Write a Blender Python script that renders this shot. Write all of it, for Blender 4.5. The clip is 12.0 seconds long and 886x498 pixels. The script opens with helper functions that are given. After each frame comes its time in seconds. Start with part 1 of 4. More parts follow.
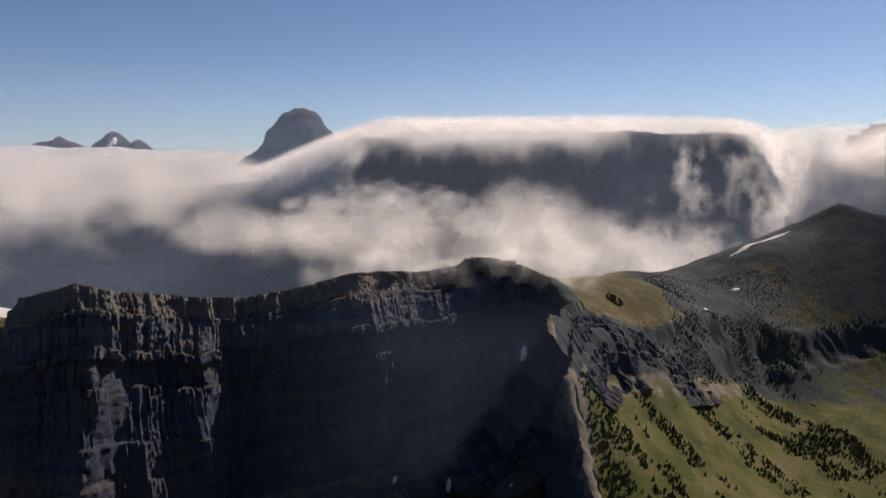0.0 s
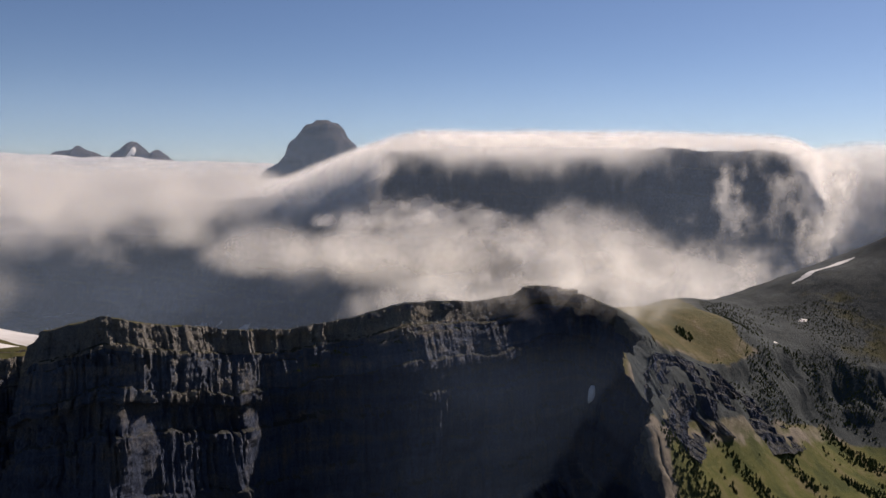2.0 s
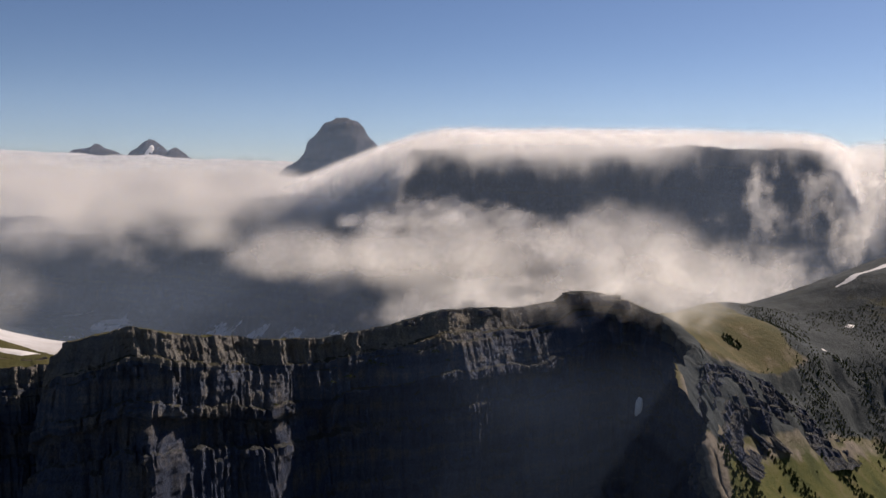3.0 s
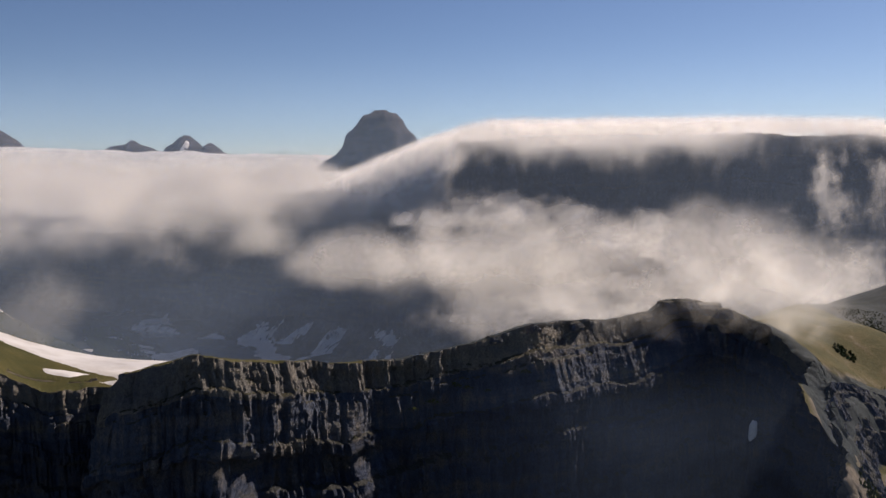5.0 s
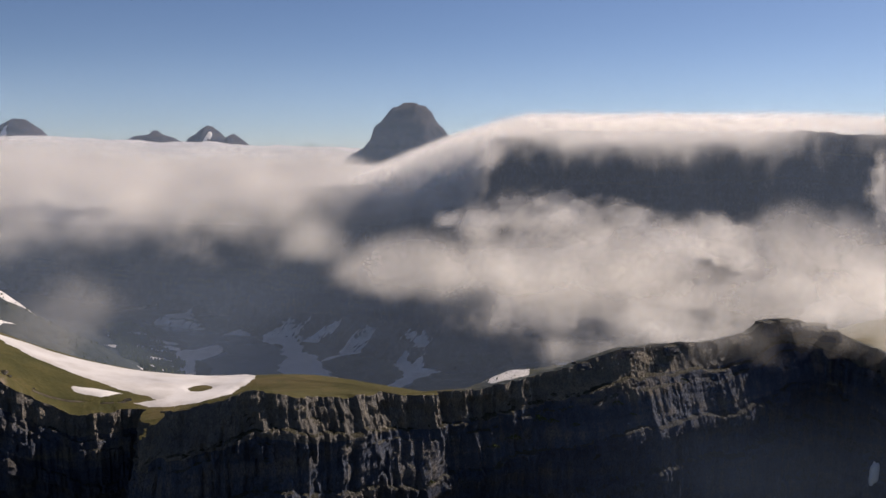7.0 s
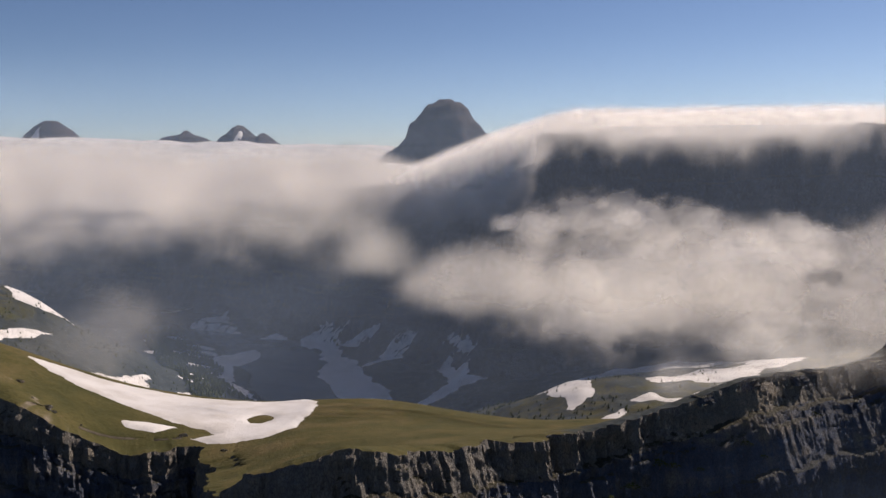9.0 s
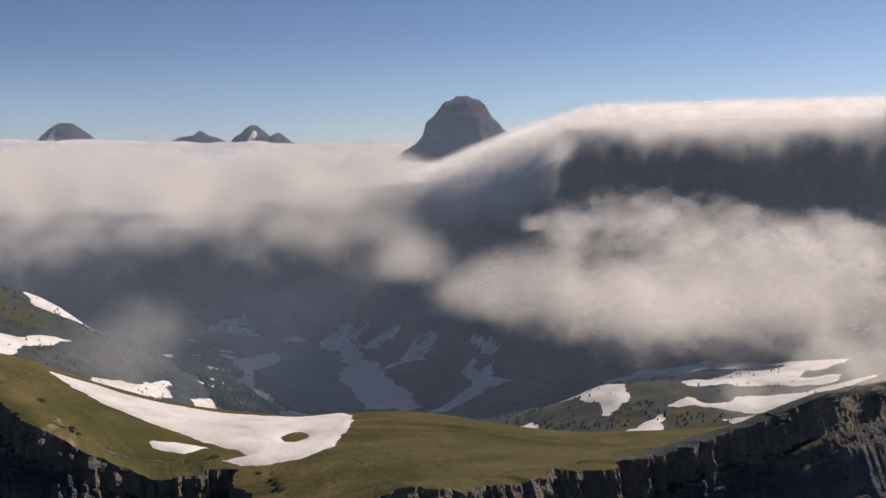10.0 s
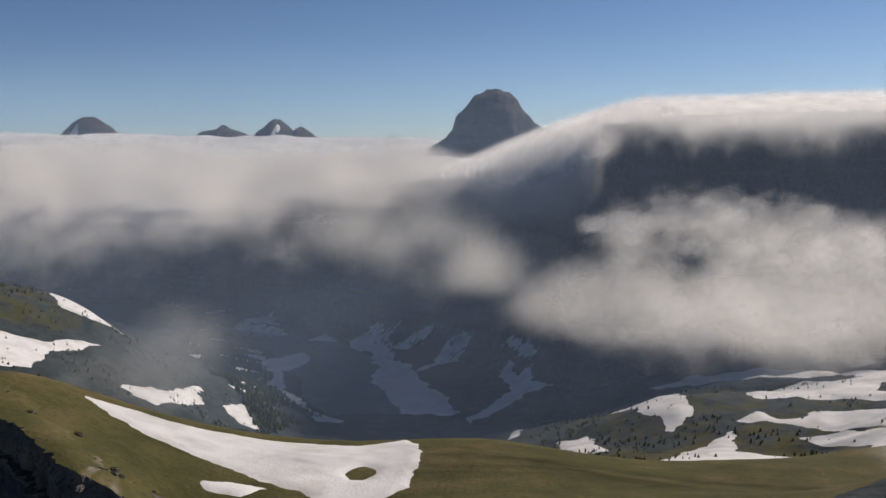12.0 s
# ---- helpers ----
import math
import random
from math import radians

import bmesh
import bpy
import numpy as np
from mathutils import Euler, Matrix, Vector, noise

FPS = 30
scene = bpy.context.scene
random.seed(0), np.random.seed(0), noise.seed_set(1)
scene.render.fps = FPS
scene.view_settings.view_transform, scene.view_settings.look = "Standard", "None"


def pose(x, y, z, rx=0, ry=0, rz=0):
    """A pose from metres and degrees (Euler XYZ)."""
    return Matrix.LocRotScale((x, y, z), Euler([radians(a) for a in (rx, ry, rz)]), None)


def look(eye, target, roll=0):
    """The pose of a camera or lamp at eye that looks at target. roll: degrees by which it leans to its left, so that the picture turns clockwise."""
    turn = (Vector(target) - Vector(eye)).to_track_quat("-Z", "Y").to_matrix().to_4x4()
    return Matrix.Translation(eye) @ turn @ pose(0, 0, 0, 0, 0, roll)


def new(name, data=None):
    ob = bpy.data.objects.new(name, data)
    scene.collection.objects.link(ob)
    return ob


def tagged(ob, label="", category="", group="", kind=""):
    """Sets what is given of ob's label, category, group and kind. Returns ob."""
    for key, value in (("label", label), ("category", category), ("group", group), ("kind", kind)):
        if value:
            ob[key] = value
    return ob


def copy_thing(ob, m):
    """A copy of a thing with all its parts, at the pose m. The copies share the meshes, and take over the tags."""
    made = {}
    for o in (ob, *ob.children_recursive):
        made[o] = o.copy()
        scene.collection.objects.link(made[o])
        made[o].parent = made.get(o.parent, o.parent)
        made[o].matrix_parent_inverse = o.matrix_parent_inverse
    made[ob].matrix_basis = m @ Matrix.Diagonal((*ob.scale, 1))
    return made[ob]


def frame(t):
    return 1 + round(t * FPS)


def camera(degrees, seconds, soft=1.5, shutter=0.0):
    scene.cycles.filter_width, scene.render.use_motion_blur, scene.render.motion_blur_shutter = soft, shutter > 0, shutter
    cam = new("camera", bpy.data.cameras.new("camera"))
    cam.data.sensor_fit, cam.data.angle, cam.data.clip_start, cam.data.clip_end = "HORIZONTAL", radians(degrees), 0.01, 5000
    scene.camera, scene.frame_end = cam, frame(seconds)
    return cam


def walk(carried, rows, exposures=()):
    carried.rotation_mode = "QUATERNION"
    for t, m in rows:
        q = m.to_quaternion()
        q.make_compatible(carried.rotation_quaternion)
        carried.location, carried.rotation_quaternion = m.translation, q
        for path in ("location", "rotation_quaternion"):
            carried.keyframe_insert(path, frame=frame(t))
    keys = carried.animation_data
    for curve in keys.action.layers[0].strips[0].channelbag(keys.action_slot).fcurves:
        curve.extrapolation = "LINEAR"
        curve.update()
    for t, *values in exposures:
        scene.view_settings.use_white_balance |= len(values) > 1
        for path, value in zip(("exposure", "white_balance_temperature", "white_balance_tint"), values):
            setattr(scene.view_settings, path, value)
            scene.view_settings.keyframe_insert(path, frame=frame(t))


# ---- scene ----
cam = camera(56.0, 12.0)
PATH = [
    (0, (2.849, -3.002, 296.714), (2.856, -1.013, 296.5), -0.2),
    (0.5, (-5.99, 13.305, 297.439), (-5.987, 15.295, 297.235), -0.1),
    (1, (-14.363, 29.098, 298.439), (-14.367, 31.088, 298.244), 0.1),
    (1.5, (-23.257, 43.965, 299.553), (-23.269, 45.957, 299.366), 0.3),
    (2, (-31.834, 58.833, 300.942), (-31.858, 60.824, 300.759), 0.5),
    (2.5, (-40.639, 73.751, 301.719), (-40.678, 75.742, 301.534), 0.6),
    (3, (-49.027, 88.334, 302.58), (-49.087, 90.325, 302.391), 0.5),
    (5, (-85.489, 146.496, 307.268), (-85.623, 148.481, 307.057), -0.4),
    (5.5, (-95.498, 162.222, 307.761), (-95.645, 164.204, 307.544), -0.3),
    (6, (-104.858, 176.195, 309.08), (-105.016, 178.177, 308.857), -0.1),
    (6.5, (-114.343, 190.654, 310.073), (-114.509, 192.635, 309.847), 0.1),
    (7, (-123.518, 204.374, 310.901), (-123.693, 206.353, 310.674), 0.3),
    (9, (-161.399, 256.19, 314.865), (-161.637, 258.162, 314.629), -0.4),
    (9.5, (-171.519, 268.618, 316.097), (-171.773, 270.587, 315.858), -0.8),
    (10, (-180.961, 282.673, 316.328), (-181.23, 284.64, 316.086), -1.1),
    (10.5, (-191.152, 295.233, 316.831), (-191.436, 297.197, 316.585), -1.2),
    (11, (-200.256, 307.384, 317.729), (-200.552, 309.347, 317.482), -1.3),
    (11.5, (-210.274, 320.061, 318.396), (-210.579, 322.022, 318.145), -1.3),
    (12, (-219.989, 332.622, 318.874), (-220.302, 334.581, 318.618), -1.1),
]
walk(cam, [(t, look(eye, target, roll)) for t, eye, target, roll in PATH], exposures=[(0, 0.4, 6150, 18), (11.9, 0.4, 6150, 18), (12, 0.2, 5800, 12)])

# ---------------------------------------------------------------- light
SUN_AZ, SUN_EL = radians(44), radians(35)
world = bpy.data.worlds.new("sky")
scene.world = world
world.use_nodes = True
wn = world.node_tree
wn.nodes.clear()
sky = wn.nodes.new("ShaderNodeTexSky")
sky.sky_type, sky.sun_disc = "NISHITA", False
sky.sun_elevation, sky.sun_rotation = SUN_EL, SUN_AZ
sky.altitude, sky.air_density, sky.dust_density, sky.ozone_density = 2200, 0.85, 0.7, 2.0
bg = wn.nodes.new("ShaderNodeBackground")
bg.inputs["Strength"].default_value = 0.052
wo = wn.nodes.new("ShaderNodeOutputWorld")
wn.links.new(sky.outputs[0], bg.inputs["Color"])
wn.links.new(bg.outputs[0], wo.inputs["Surface"])
sun = new("sun", bpy.data.lights.new("sun", "SUN"))
sun.data.energy, sun.data.angle, sun.data.color = 5.0, radians(0.53), (1.0, 0.86, 0.68)
sun_way = Vector((math.sin(SUN_AZ) * math.cos(SUN_EL), math.cos(SUN_AZ) * math.cos(SUN_EL), math.sin(SUN_EL)))
sun.matrix_world = look(Vector((0, 0, 900)) + sun_way * 400, (0, 0, 900))
scene.cycles.transparent_max_bounces = 64

# ---------------------------------------------------------------- noise and terrain sums
def _hash(i, j, k, seed):
    h = (i * 374761393 + j * 668265263 + k * 2147483647 + seed * 974634777) & 0xFFFFFFFF
    h = ((h ^ (h >> 13)) * 1274126177) & 0xFFFFFFFF
    return ((h ^ (h >> 16)) & 0xFFFF) / 65535.0


def vnoise(x, y, z=0.0, seed=0):
    """Smooth value noise in 0..1 on arrays."""
    x, y, z = np.broadcast_arrays(np.asarray(x, float), np.asarray(y, float), np.asarray(z, float))
    i, j, k = (np.floor(v).astype(np.int64) for v in (x, y, z))
    fx, fy, fz = (v - w for v, w in ((x, i), (y, j), (z, k)))
    fx, fy, fz = (f * f * f * (f * (f * 6 - 15) + 10) for f in (fx, fy, fz))
    out = 0
    for a in (0, 1):
        for b in (0, 1):
            for c in (0, 1):
                w = (fx if a else 1 - fx) * (fy if b else 1 - fy) * (fz if c else 1 - fz)
                out = out + w * _hash(i + a, j + b, k + c, seed)
    return out


def fbm(x, y, z=0.0, octaves=4, seed=0, gain=0.5):
    """Sum of octaves, about -1..1."""
    total, amp, norm = 0, 1.0, 0.0
    for o in range(octaves):
        f = 2.03 ** o
        total = total + amp * (2 * vnoise(np.asarray(x) * f, np.asarray(y) * f, np.asarray(z) * f, seed + 17 * o) - 1)
        norm += amp
        amp *= gain
    return total / norm


def step(v, a, b):
    t = np.clip((v - a) / (b - a), 0, 1)
    return t * t * (3 - 2 * t)


# rim of the near escarpment from its far shoulder to its low end: x, y, top, foot
RIM = np.array([
    (-900, 640, 262, 40), (-640, 690, 232, 30), (-520, 668, 214, 28), (-455, 636, 208, 25), (-404, 606, 200, 25), (-384, 616, 182, 28), (-366, 628, 169, 30), (-335, 648, 165, 40),
    (-318, 622, 166, 34), (-296, 568, 178, 30), (-274, 512, 199, 24), (-256, 498, 213, 21), (-222, 505, 220.5, 20), (-195, 530, 212, 22), (-166, 569, 202, 25), (-142, 598, 197, 28),
    (-105, 626, 200, 30), (-65, 652, 208, 34), (-10, 695, 203, 40), (18, 714, 205, 44), (31, 723, 211.5, 46), (54, 735, 209, 46), (80, 738, 200, 44), (100, 724, 191, 42), (112, 692, 182, 42),
    (108, 650, 171, 40), (100, 605, 158, 38), (91, 567, 144.5, 36), (95, 540, 110, 30), (100, 515, 86, 25), (106, 480, 62, 15), (112, 400, 30, 0), (118, 320, 0, -30), (1500, 300, -20, -60)])
MESA = np.array([
    (-495, 700, 208), (-461, 690, 200), (-430, 690, 188), (-380, 684, 173), (-322, 698, 164), (-314, 781, 150), (-362, 655, 171), (-275, 790, 149), (-540, 800, 150),
    (-220, 775, 148), (-170, 750, 148), (-100, 790, 140), (0, 810, 150), (-340, 900, 88), (-200, 900, 92), (110, 800, 182),
    (-240, 548, 201), (-262, 560, 187), (-285, 640, 172), (-200, 590, 194),
    (-150, 680, 171), (-100, 700, 166), (-60, 742, 150), (-15, 765, 150), (30, 790, 160), (75, 800, 176)])
VALLEY = np.array([
    (-400, 1000, 15), (-290, 1060, 22), (-150, 960, 74), (-60, 970, 76), (30, 1020, 72), (61, 1143, 68), (-46, 1133, 55), (-134, 1197, 42),
    (-196, 1141, 22), (110, 1278, 60), (-320, 1300, -45), (-400, 1500, -105), (-600, 920, 80), (-700, 1050, 75), (-782, 1137, 107), (-847, 1293, 118),
    (-1050, 1200, 170), (-690, 1420, -30), (-900, 1560, -20), (-781, 1690, -93), (-620, 1300, -40), (-540, 1100, 15), (-414, 1712, -108)])
RIGHT = np.array([
    (334, 1110, 152), (448, 1074, 188), (536, 1100, 204), (700, 1160, 205), (640, 930, 128), (900, 900, 110), (310, 960, 150),
    (360, 1350, 85), (500, 1550, 80), (550, 1800, 48), (200, 1720, 10), (0, 1680, -40), (-200, 1700, -75), (-308, 1760, -86), (423, 1033, 187),
    (1200, 1200, 210), (1300, 2000, 110), (150, 1450, 20), (-100, 1450, -30)])
# spur below the knob, wooded step beside it and the lush slope under both
SPUR = np.array([
    (112, 690, 182), (145, 707, 166), (175, 727, 151), (163, 754, 167), (217, 765, 147), (250, 802, 144), (282, 861, 139), (318, 924, 145), (345, 866, 121), (345, 852, 104), (402, 856, 88),
    (445, 899, 113), (358, 821, 73), (329, 815, 76), (248, 734, 96), (204, 689, 106), (190, 690, 123), (175, 697, 141), (119, 655, 169), (104, 605, 150), (150, 640, 125), (108, 540, 98),
    (128, 540, 86), (186, 575, 65), (246, 625, 46), (382, 750, 48), (120, 770, 184), (195, 900, 166), (223, 1000, 159), (320, 1000, 156), (500, 700, 6), (300, 500, -20), (800, 800, 50), (300, 838, 126), (284, 786, 90)])
OUTER = np.array([(-1500, 800, 190), (-1700, 1600, 30), (-1500, 2420, -100), (-900, 2300, -98), (-1900, 2700, -95), (0, 2400, -60), (700, 2300, 60), (-1200, 700, 260)])
CTRL = np.vstack([RIM[:, :3], MESA, VALLEY, RIGHT, SPUR, OUTER])
LAKE_Z = -113.0
LAKE = np.array([(-1320, 2340), (-1126, 2237), (-900, 2130), (-695, 2051), (-560, 1850), (-440, 1700), (-470, 1610), (-600, 1554), (-700, 1660), (-735, 1800), (-815, 1896),
                 (-950, 2070), (-1200, 2260)])


def _tps(r2):
    return 0.5 * r2 * np.log(r2 + 1e-9)


_P = CTRL[:, :2] / 1000.0
_K = _tps(((_P[:, None] - _P[None]) ** 2).sum(-1)) + 1e-5 * np.eye(len(_P))
_Q = np.hstack([np.ones((len(_P), 1)), _P])
_W = np.linalg.solve(np.block([[_K, _Q], [_Q.T, np.zeros((3, 3))]]), np.concatenate([CTRL[:, 2], np.zeros(3)]))


def surface(x, y):
    """The smooth land behind the rim."""
    shape = np.shape(x)
    p = np.stack([np.ravel(x), np.ravel(y)], 1) / 1000.0
    out = np.empty(len(p))
    for a in range(0, len(p), 20000):
        q = p[a:a + 20000]
        out[a:a + 20000] = _tps(((q[:, None] - _P[None]) ** 2).sum(-1)) @ _W[:-3] + _W[-3] + q @ _W[-2:]
    return out.reshape(shape)


def outline_distance(x, y, poly, closed=True):
    """Distance to a polyline; positive inside when it is closed."""
    n = len(poly)
    best = np.full(np.shape(x), 1e18)
    inside = np.zeros(np.shape(x), bool)
    for a in range(n if closed else n - 1):
        (x0, y0), (x1, y1) = poly[a][:2], poly[(a + 1) % n][:2]
        dx, dy = x1 - x0, y1 - y0
        t = np.clip(((x - x0) * dx + (y - y0) * dy) / (dx * dx + dy * dy + 1e-12), 0, 1)
        best = np.minimum(best, (x - x0 - t * dx) ** 2 + (y - y0 - t * dy) ** 2)
        if closed and abs(dy) > 1e-9:
            inside ^= ((y0 > y) != (y1 > y)) & (x < x0 + (y - y0) / dy * dx)
    d = np.sqrt(best)
    return np.where(inside, d, -d) if closed else d


STEP_TOP = np.array([(96, 640), (112, 686), (145, 705), (175, 725), (217, 764), (282, 850), (345, 868), (450, 905), (640, 935), (900, 940)])
STEP_FOOT = np.array([(90, 578), (150, 640), (204, 689), (248, 734), (329, 815), (358, 821), (402, 845), (520, 870), (700, 880), (900, 860)])


def fall_line(x, y):
    """1 on the craggy step between the meadow's brink and the slope below, 0 off it."""
    top, foot = np.interp(x, *STEP_TOP.T), np.interp(x, *STEP_FOOT.T)
    return step(y, foot - 6, foot + 10) * (1 - step(y, top - 10, top + 4)) * step(x, 90, 112)


def top_land(x, y):
    """Land behind the rim with its relief, and the basin of the lake."""
    z = surface(x, y)
    z = z + 33 * np.exp(-np.hypot(x - 536, y - 1105) / 75)
    far = step(y, 800, 1400)
    z = z + fbm(x / 90, y / 90, 0, 4, 3) * (1.0 + 9 * far) + fbm(x / 22, y / 22, 0, 3, 5) * (0.35 + 1.6 * far)
    steep = np.clip(fall_line(x, y), 0, 1)
    z = z + steep * (5.0 * fbm(x / 16, y / 40, 0, 4, 31, 0.6) - 5.0 * np.abs(fbm((x + y) / 11, (x - y) / 60, 0, 3, 33)) + 3.0 * np.sin(z / 5.5 + 2 * fbm(x / 40, y / 40, 0, 2, 35)))
    basin = outline_distance(x + 18 * fbm(x / 70, y / 70, 0, 3, 8), y + 18 * fbm(x / 70, y / 70, 0, 3, 9), LAKE)
    shore = np.maximum(z, LAKE_Z + 1.5 + np.clip(-basin, 0, 60) * 0.06)
    z = np.where(basin > -5, LAKE_Z - 0.12 * np.clip(basin, 0, 60) + np.clip(-basin, 0, 5) * 0.3, shore)
    out = np.maximum.reduce([np.abs(x + 200) - 1700, y - 2500, np.zeros_like(x)])
    return z + (-160 - z) * step(out, 0, 900)


def land(x, y):
    """The whole ground sheet: land behind the rim, slope at the cliff's foot before it."""
    behind = outline_distance(x, y, np.vstack([RIM[:, :2], [(9000, 300), (9000, 9000), (-9000, 9000), (-9000, 640)]]))
    dist = outline_distance(x, y, RIM, closed=False)
    foot = np.interp(x, *RIM[np.argsort(RIM[:, 0])][:, [0, 3]].T)
    low = foot + 4 - 0.56 * np.clip(dist - 22, 0, None) + fbm(x / 60, y / 60, 0, 5, 21) * np.clip(dist / 12, 0, 5) + fbm(x / 150, y / 150, 0, 2, 23) * np.clip(dist / 14, 0, 6)
    low = -120 + np.where(low + 120 > 40, low + 120, 40 * np.exp((low + 80) / 40))
    z = np.where((behind > 0) & (dist > np.where((x > 80) & (y < 680), 4, 10)), top_land(x, y), low)
    return z


def spaced(pieces):
    """Grid lines from (start, end, pitch) stretches."""
    v = []
    for a, b, d in pieces:
        v += list(np.arange(a, b, d))
    return np.array(v + [pieces[-1][1]])


GX = spaced([(-7000, -2400, 350), (-2400, -1300, 40), (-1300, -620, 12), (-620, 80, 4), (80, 460, 2.5), (460, 1300, 12), (1300, 2400, 40), (2400, 7000, 350)])
GY = spaced([(-1500, 300, 60), (300, 470, 10), (470, 560, 4), (560, 900, 3), (900, 1350, 6), (1350, 2300, 10), (2300, 3000, 40), (3000, 7000, 350)])
GZ = land(*np.meshgrid(GX, GY))


def ground(x, y):
    """Height of the ground sheet between its grid lines."""
    i = np.clip(np.searchsorted(GX, x) - 1, 0, len(GX) - 2)
    j = np.clip(np.searchsorted(GY, y) - 1, 0, len(GY) - 2)
    u, v = (x - GX[i]) / (GX[i + 1] - GX[i]), (y - GY[j]) / (GY[j + 1] - GY[j])
    return (GZ[j, i] * (1 - u) + GZ[j, i + 1] * u) * (1 - v) + (GZ[j + 1, i] * (1 - u) + GZ[j + 1, i + 1] * u) * v


# ---------------------------------------------------------------- materials
class Mat:
    """A node material and short hands for its nodes."""

    def __init__(self, name):
        self.m = bpy.data.materials.new(name)
        self.m.use_nodes = True
        self.t = self.m.node_tree
        self.t.nodes.clear()
        self.out = self.node("ShaderNodeOutputMaterial")
        self.pos = self.node("ShaderNodeNewGeometry")

    def node(self, kind, **values):
        n = self.t.nodes.new(kind)
        for k, v in values.items():
            if k in n.inputs:
                self.put(n.inputs[k], v)
        return n

    def put(self, socket, v):
        if isinstance(v, bpy.types.NodeSocket):
            self.t.links.new(v, socket)
        else:
            socket.default_value = v

    def scaled(self, sx, sy, sz):
        n = self.node("ShaderNodeVectorMath")
        n.operation = "MULTIPLY"
        self.put(n.inputs[0], self.pos.outputs["Position"])
        n.inputs[1].default_value = (sx, sy, sz)
        return n.outputs[0]

    def noise(self, scale, detail=4.0, rough=0.55, warp=0.0, stretch=(1, 1, 1)):
        n = self.node("ShaderNodeTexNoise")
        n.inputs["Scale"].default_value, n.inputs["Detail"].default_value = 1.0, detail
        n.inputs["Roughness"].default_value, n.inputs["Distortion"].default_value = rough, warp
        self.put(n.inputs["Vector"], self.scaled(*(scale * a for a in stretch)))
        return n.outputs[0]

    def math(self, op, a, b=0.0, c=0.0):
        n = self.node("ShaderNodeMath")
        n.operation = op
        for s, v in zip(n.inputs, (a, b, c)):
            self.put(s, v)
        return n.outputs[0]

    def ramp(self, fac, *stops):
        n = self.node("ShaderNodeValToRGB")
        self.put(n.inputs[0], fac)
        e = n.color_ramp.elements
        while len(e) < len(stops):
            e.new(0.5)
        for el, (p, c) in zip(e, stops):
            el.position, el.color = p, (*c, 1) if len(c) == 3 else c
        return n.outputs[0]

    def range(self, v, a, b, c=0.0, d=1.0):
        n = self.node("ShaderNodeMapRange")
        n.interpolation_type = "SMOOTHSTEP"
        for s, w in zip(n.inputs, (v, a, b, c, d)):
            self.put(s, w)
        return n.outputs[0]

    def mix(self, fac, a, b, kind="MIX"):
        n = self.node("ShaderNodeMix")
        n.data_type, n.blend_type = "RGBA", kind
        self.put(n.inputs[0], fac)
        for s, v in ((n.inputs[6], a), (n.inputs[7], b)):
            self.put(s, (*v, 1) if isinstance(v, tuple) and len(v) == 3 else v)
        return n.outputs[2]

    def bump(self, height, distance, strength=1.0):
        n = self.node("ShaderNodeBump")
        n.inputs["Strength"].default_value, n.inputs["Distance"].default_value = strength, distance
        self.put(n.inputs["Height"], height)
        return n.outputs[0]

    def finish(self, colour, rough=0.9, normal=None, spec=0.2):
        n = self.node("ShaderNodeBsdfPrincipled")
        self.put(n.inputs["Base Color"], (*colour, 1) if isinstance(colour, tuple) else colour)
        self.put(n.inputs["Roughness"], rough)
        n.inputs["Specular IOR Level"].default_value = spec
        if normal is not None:
            self.put(n.inputs["Normal"], normal)
        self.t.links.new(n.outputs[0], self.out.inputs[0])
        return self.m

    def slope(self):
        n = self.node("ShaderNodeSeparateXYZ")
        self.put(n.inputs[0], self.pos.outputs["Normal"])
        return n.outputs[2]


def rock_material(name, dark, mid, light, ledge, scale=1.0):
    m = Mat(name)
    wob = m.noise(0.02 / scale, 3)
    strata = m.noise(0.05 / scale, 4, 0.6, 0.3, (0.15, 0.15, 1.7))
    streak = m.noise(0.16 / scale, 5, 0.6, 0.2, (1, 1, 0.12))
    grain = m.noise(0.6 / scale, 5, 0.7)
    v = m.math("MULTIPLY_ADD", strata, 0.5, m.math("MULTIPLY_ADD", streak, 0.4, m.math("MULTIPLY", wob, 0.16)))
    c = m.ramp(v, (0.38, dark), (0.52, mid), (0.65, light), (0.78, mid))
    c = m.mix(m.range(grain, 0.3, 0.75, 0.0, 0.5), c, tuple(0.55 * a for a in mid))
    grass = m.range(m.math("MULTIPLY_ADD", grain, 0.3, m.slope()), 0.78, 1.02)
    c = m.mix(grass, c, ledge)
    chips = m.noise(0.9 / scale, 6, 0.75, 0.4, (1, 1, 0.45))
    joints = m.node("ShaderNodeTexVoronoi")
    joints.feature = "DISTANCE_TO_EDGE"
    m.put(joints.inputs["Vector"], m.scaled(0.22 / scale, 0.22 / scale, 0.09 / scale))
    gap = m.range(joints.outputs["Distance"], 0.0, 0.12)
    c = m.mix(m.range(gap, 0.0, 1.0, 0.45, 0.0), c, tuple(0.4 * a for a in dark))
    c = m.mix(m.range(chips, 0.5, 0.75, 0.0, 0.4), c, light)
    h = m.math("MULTIPLY_ADD", strata, 0.8, m.math("MULTIPLY_ADD", streak, 1.8, m.math("MULTIPLY_ADD", chips, 1.3, m.math("MULTIPLY", gap, 0.35))))
    return m.finish(c, 0.92, m.bump(h, 1.8 * scale, 1.0))


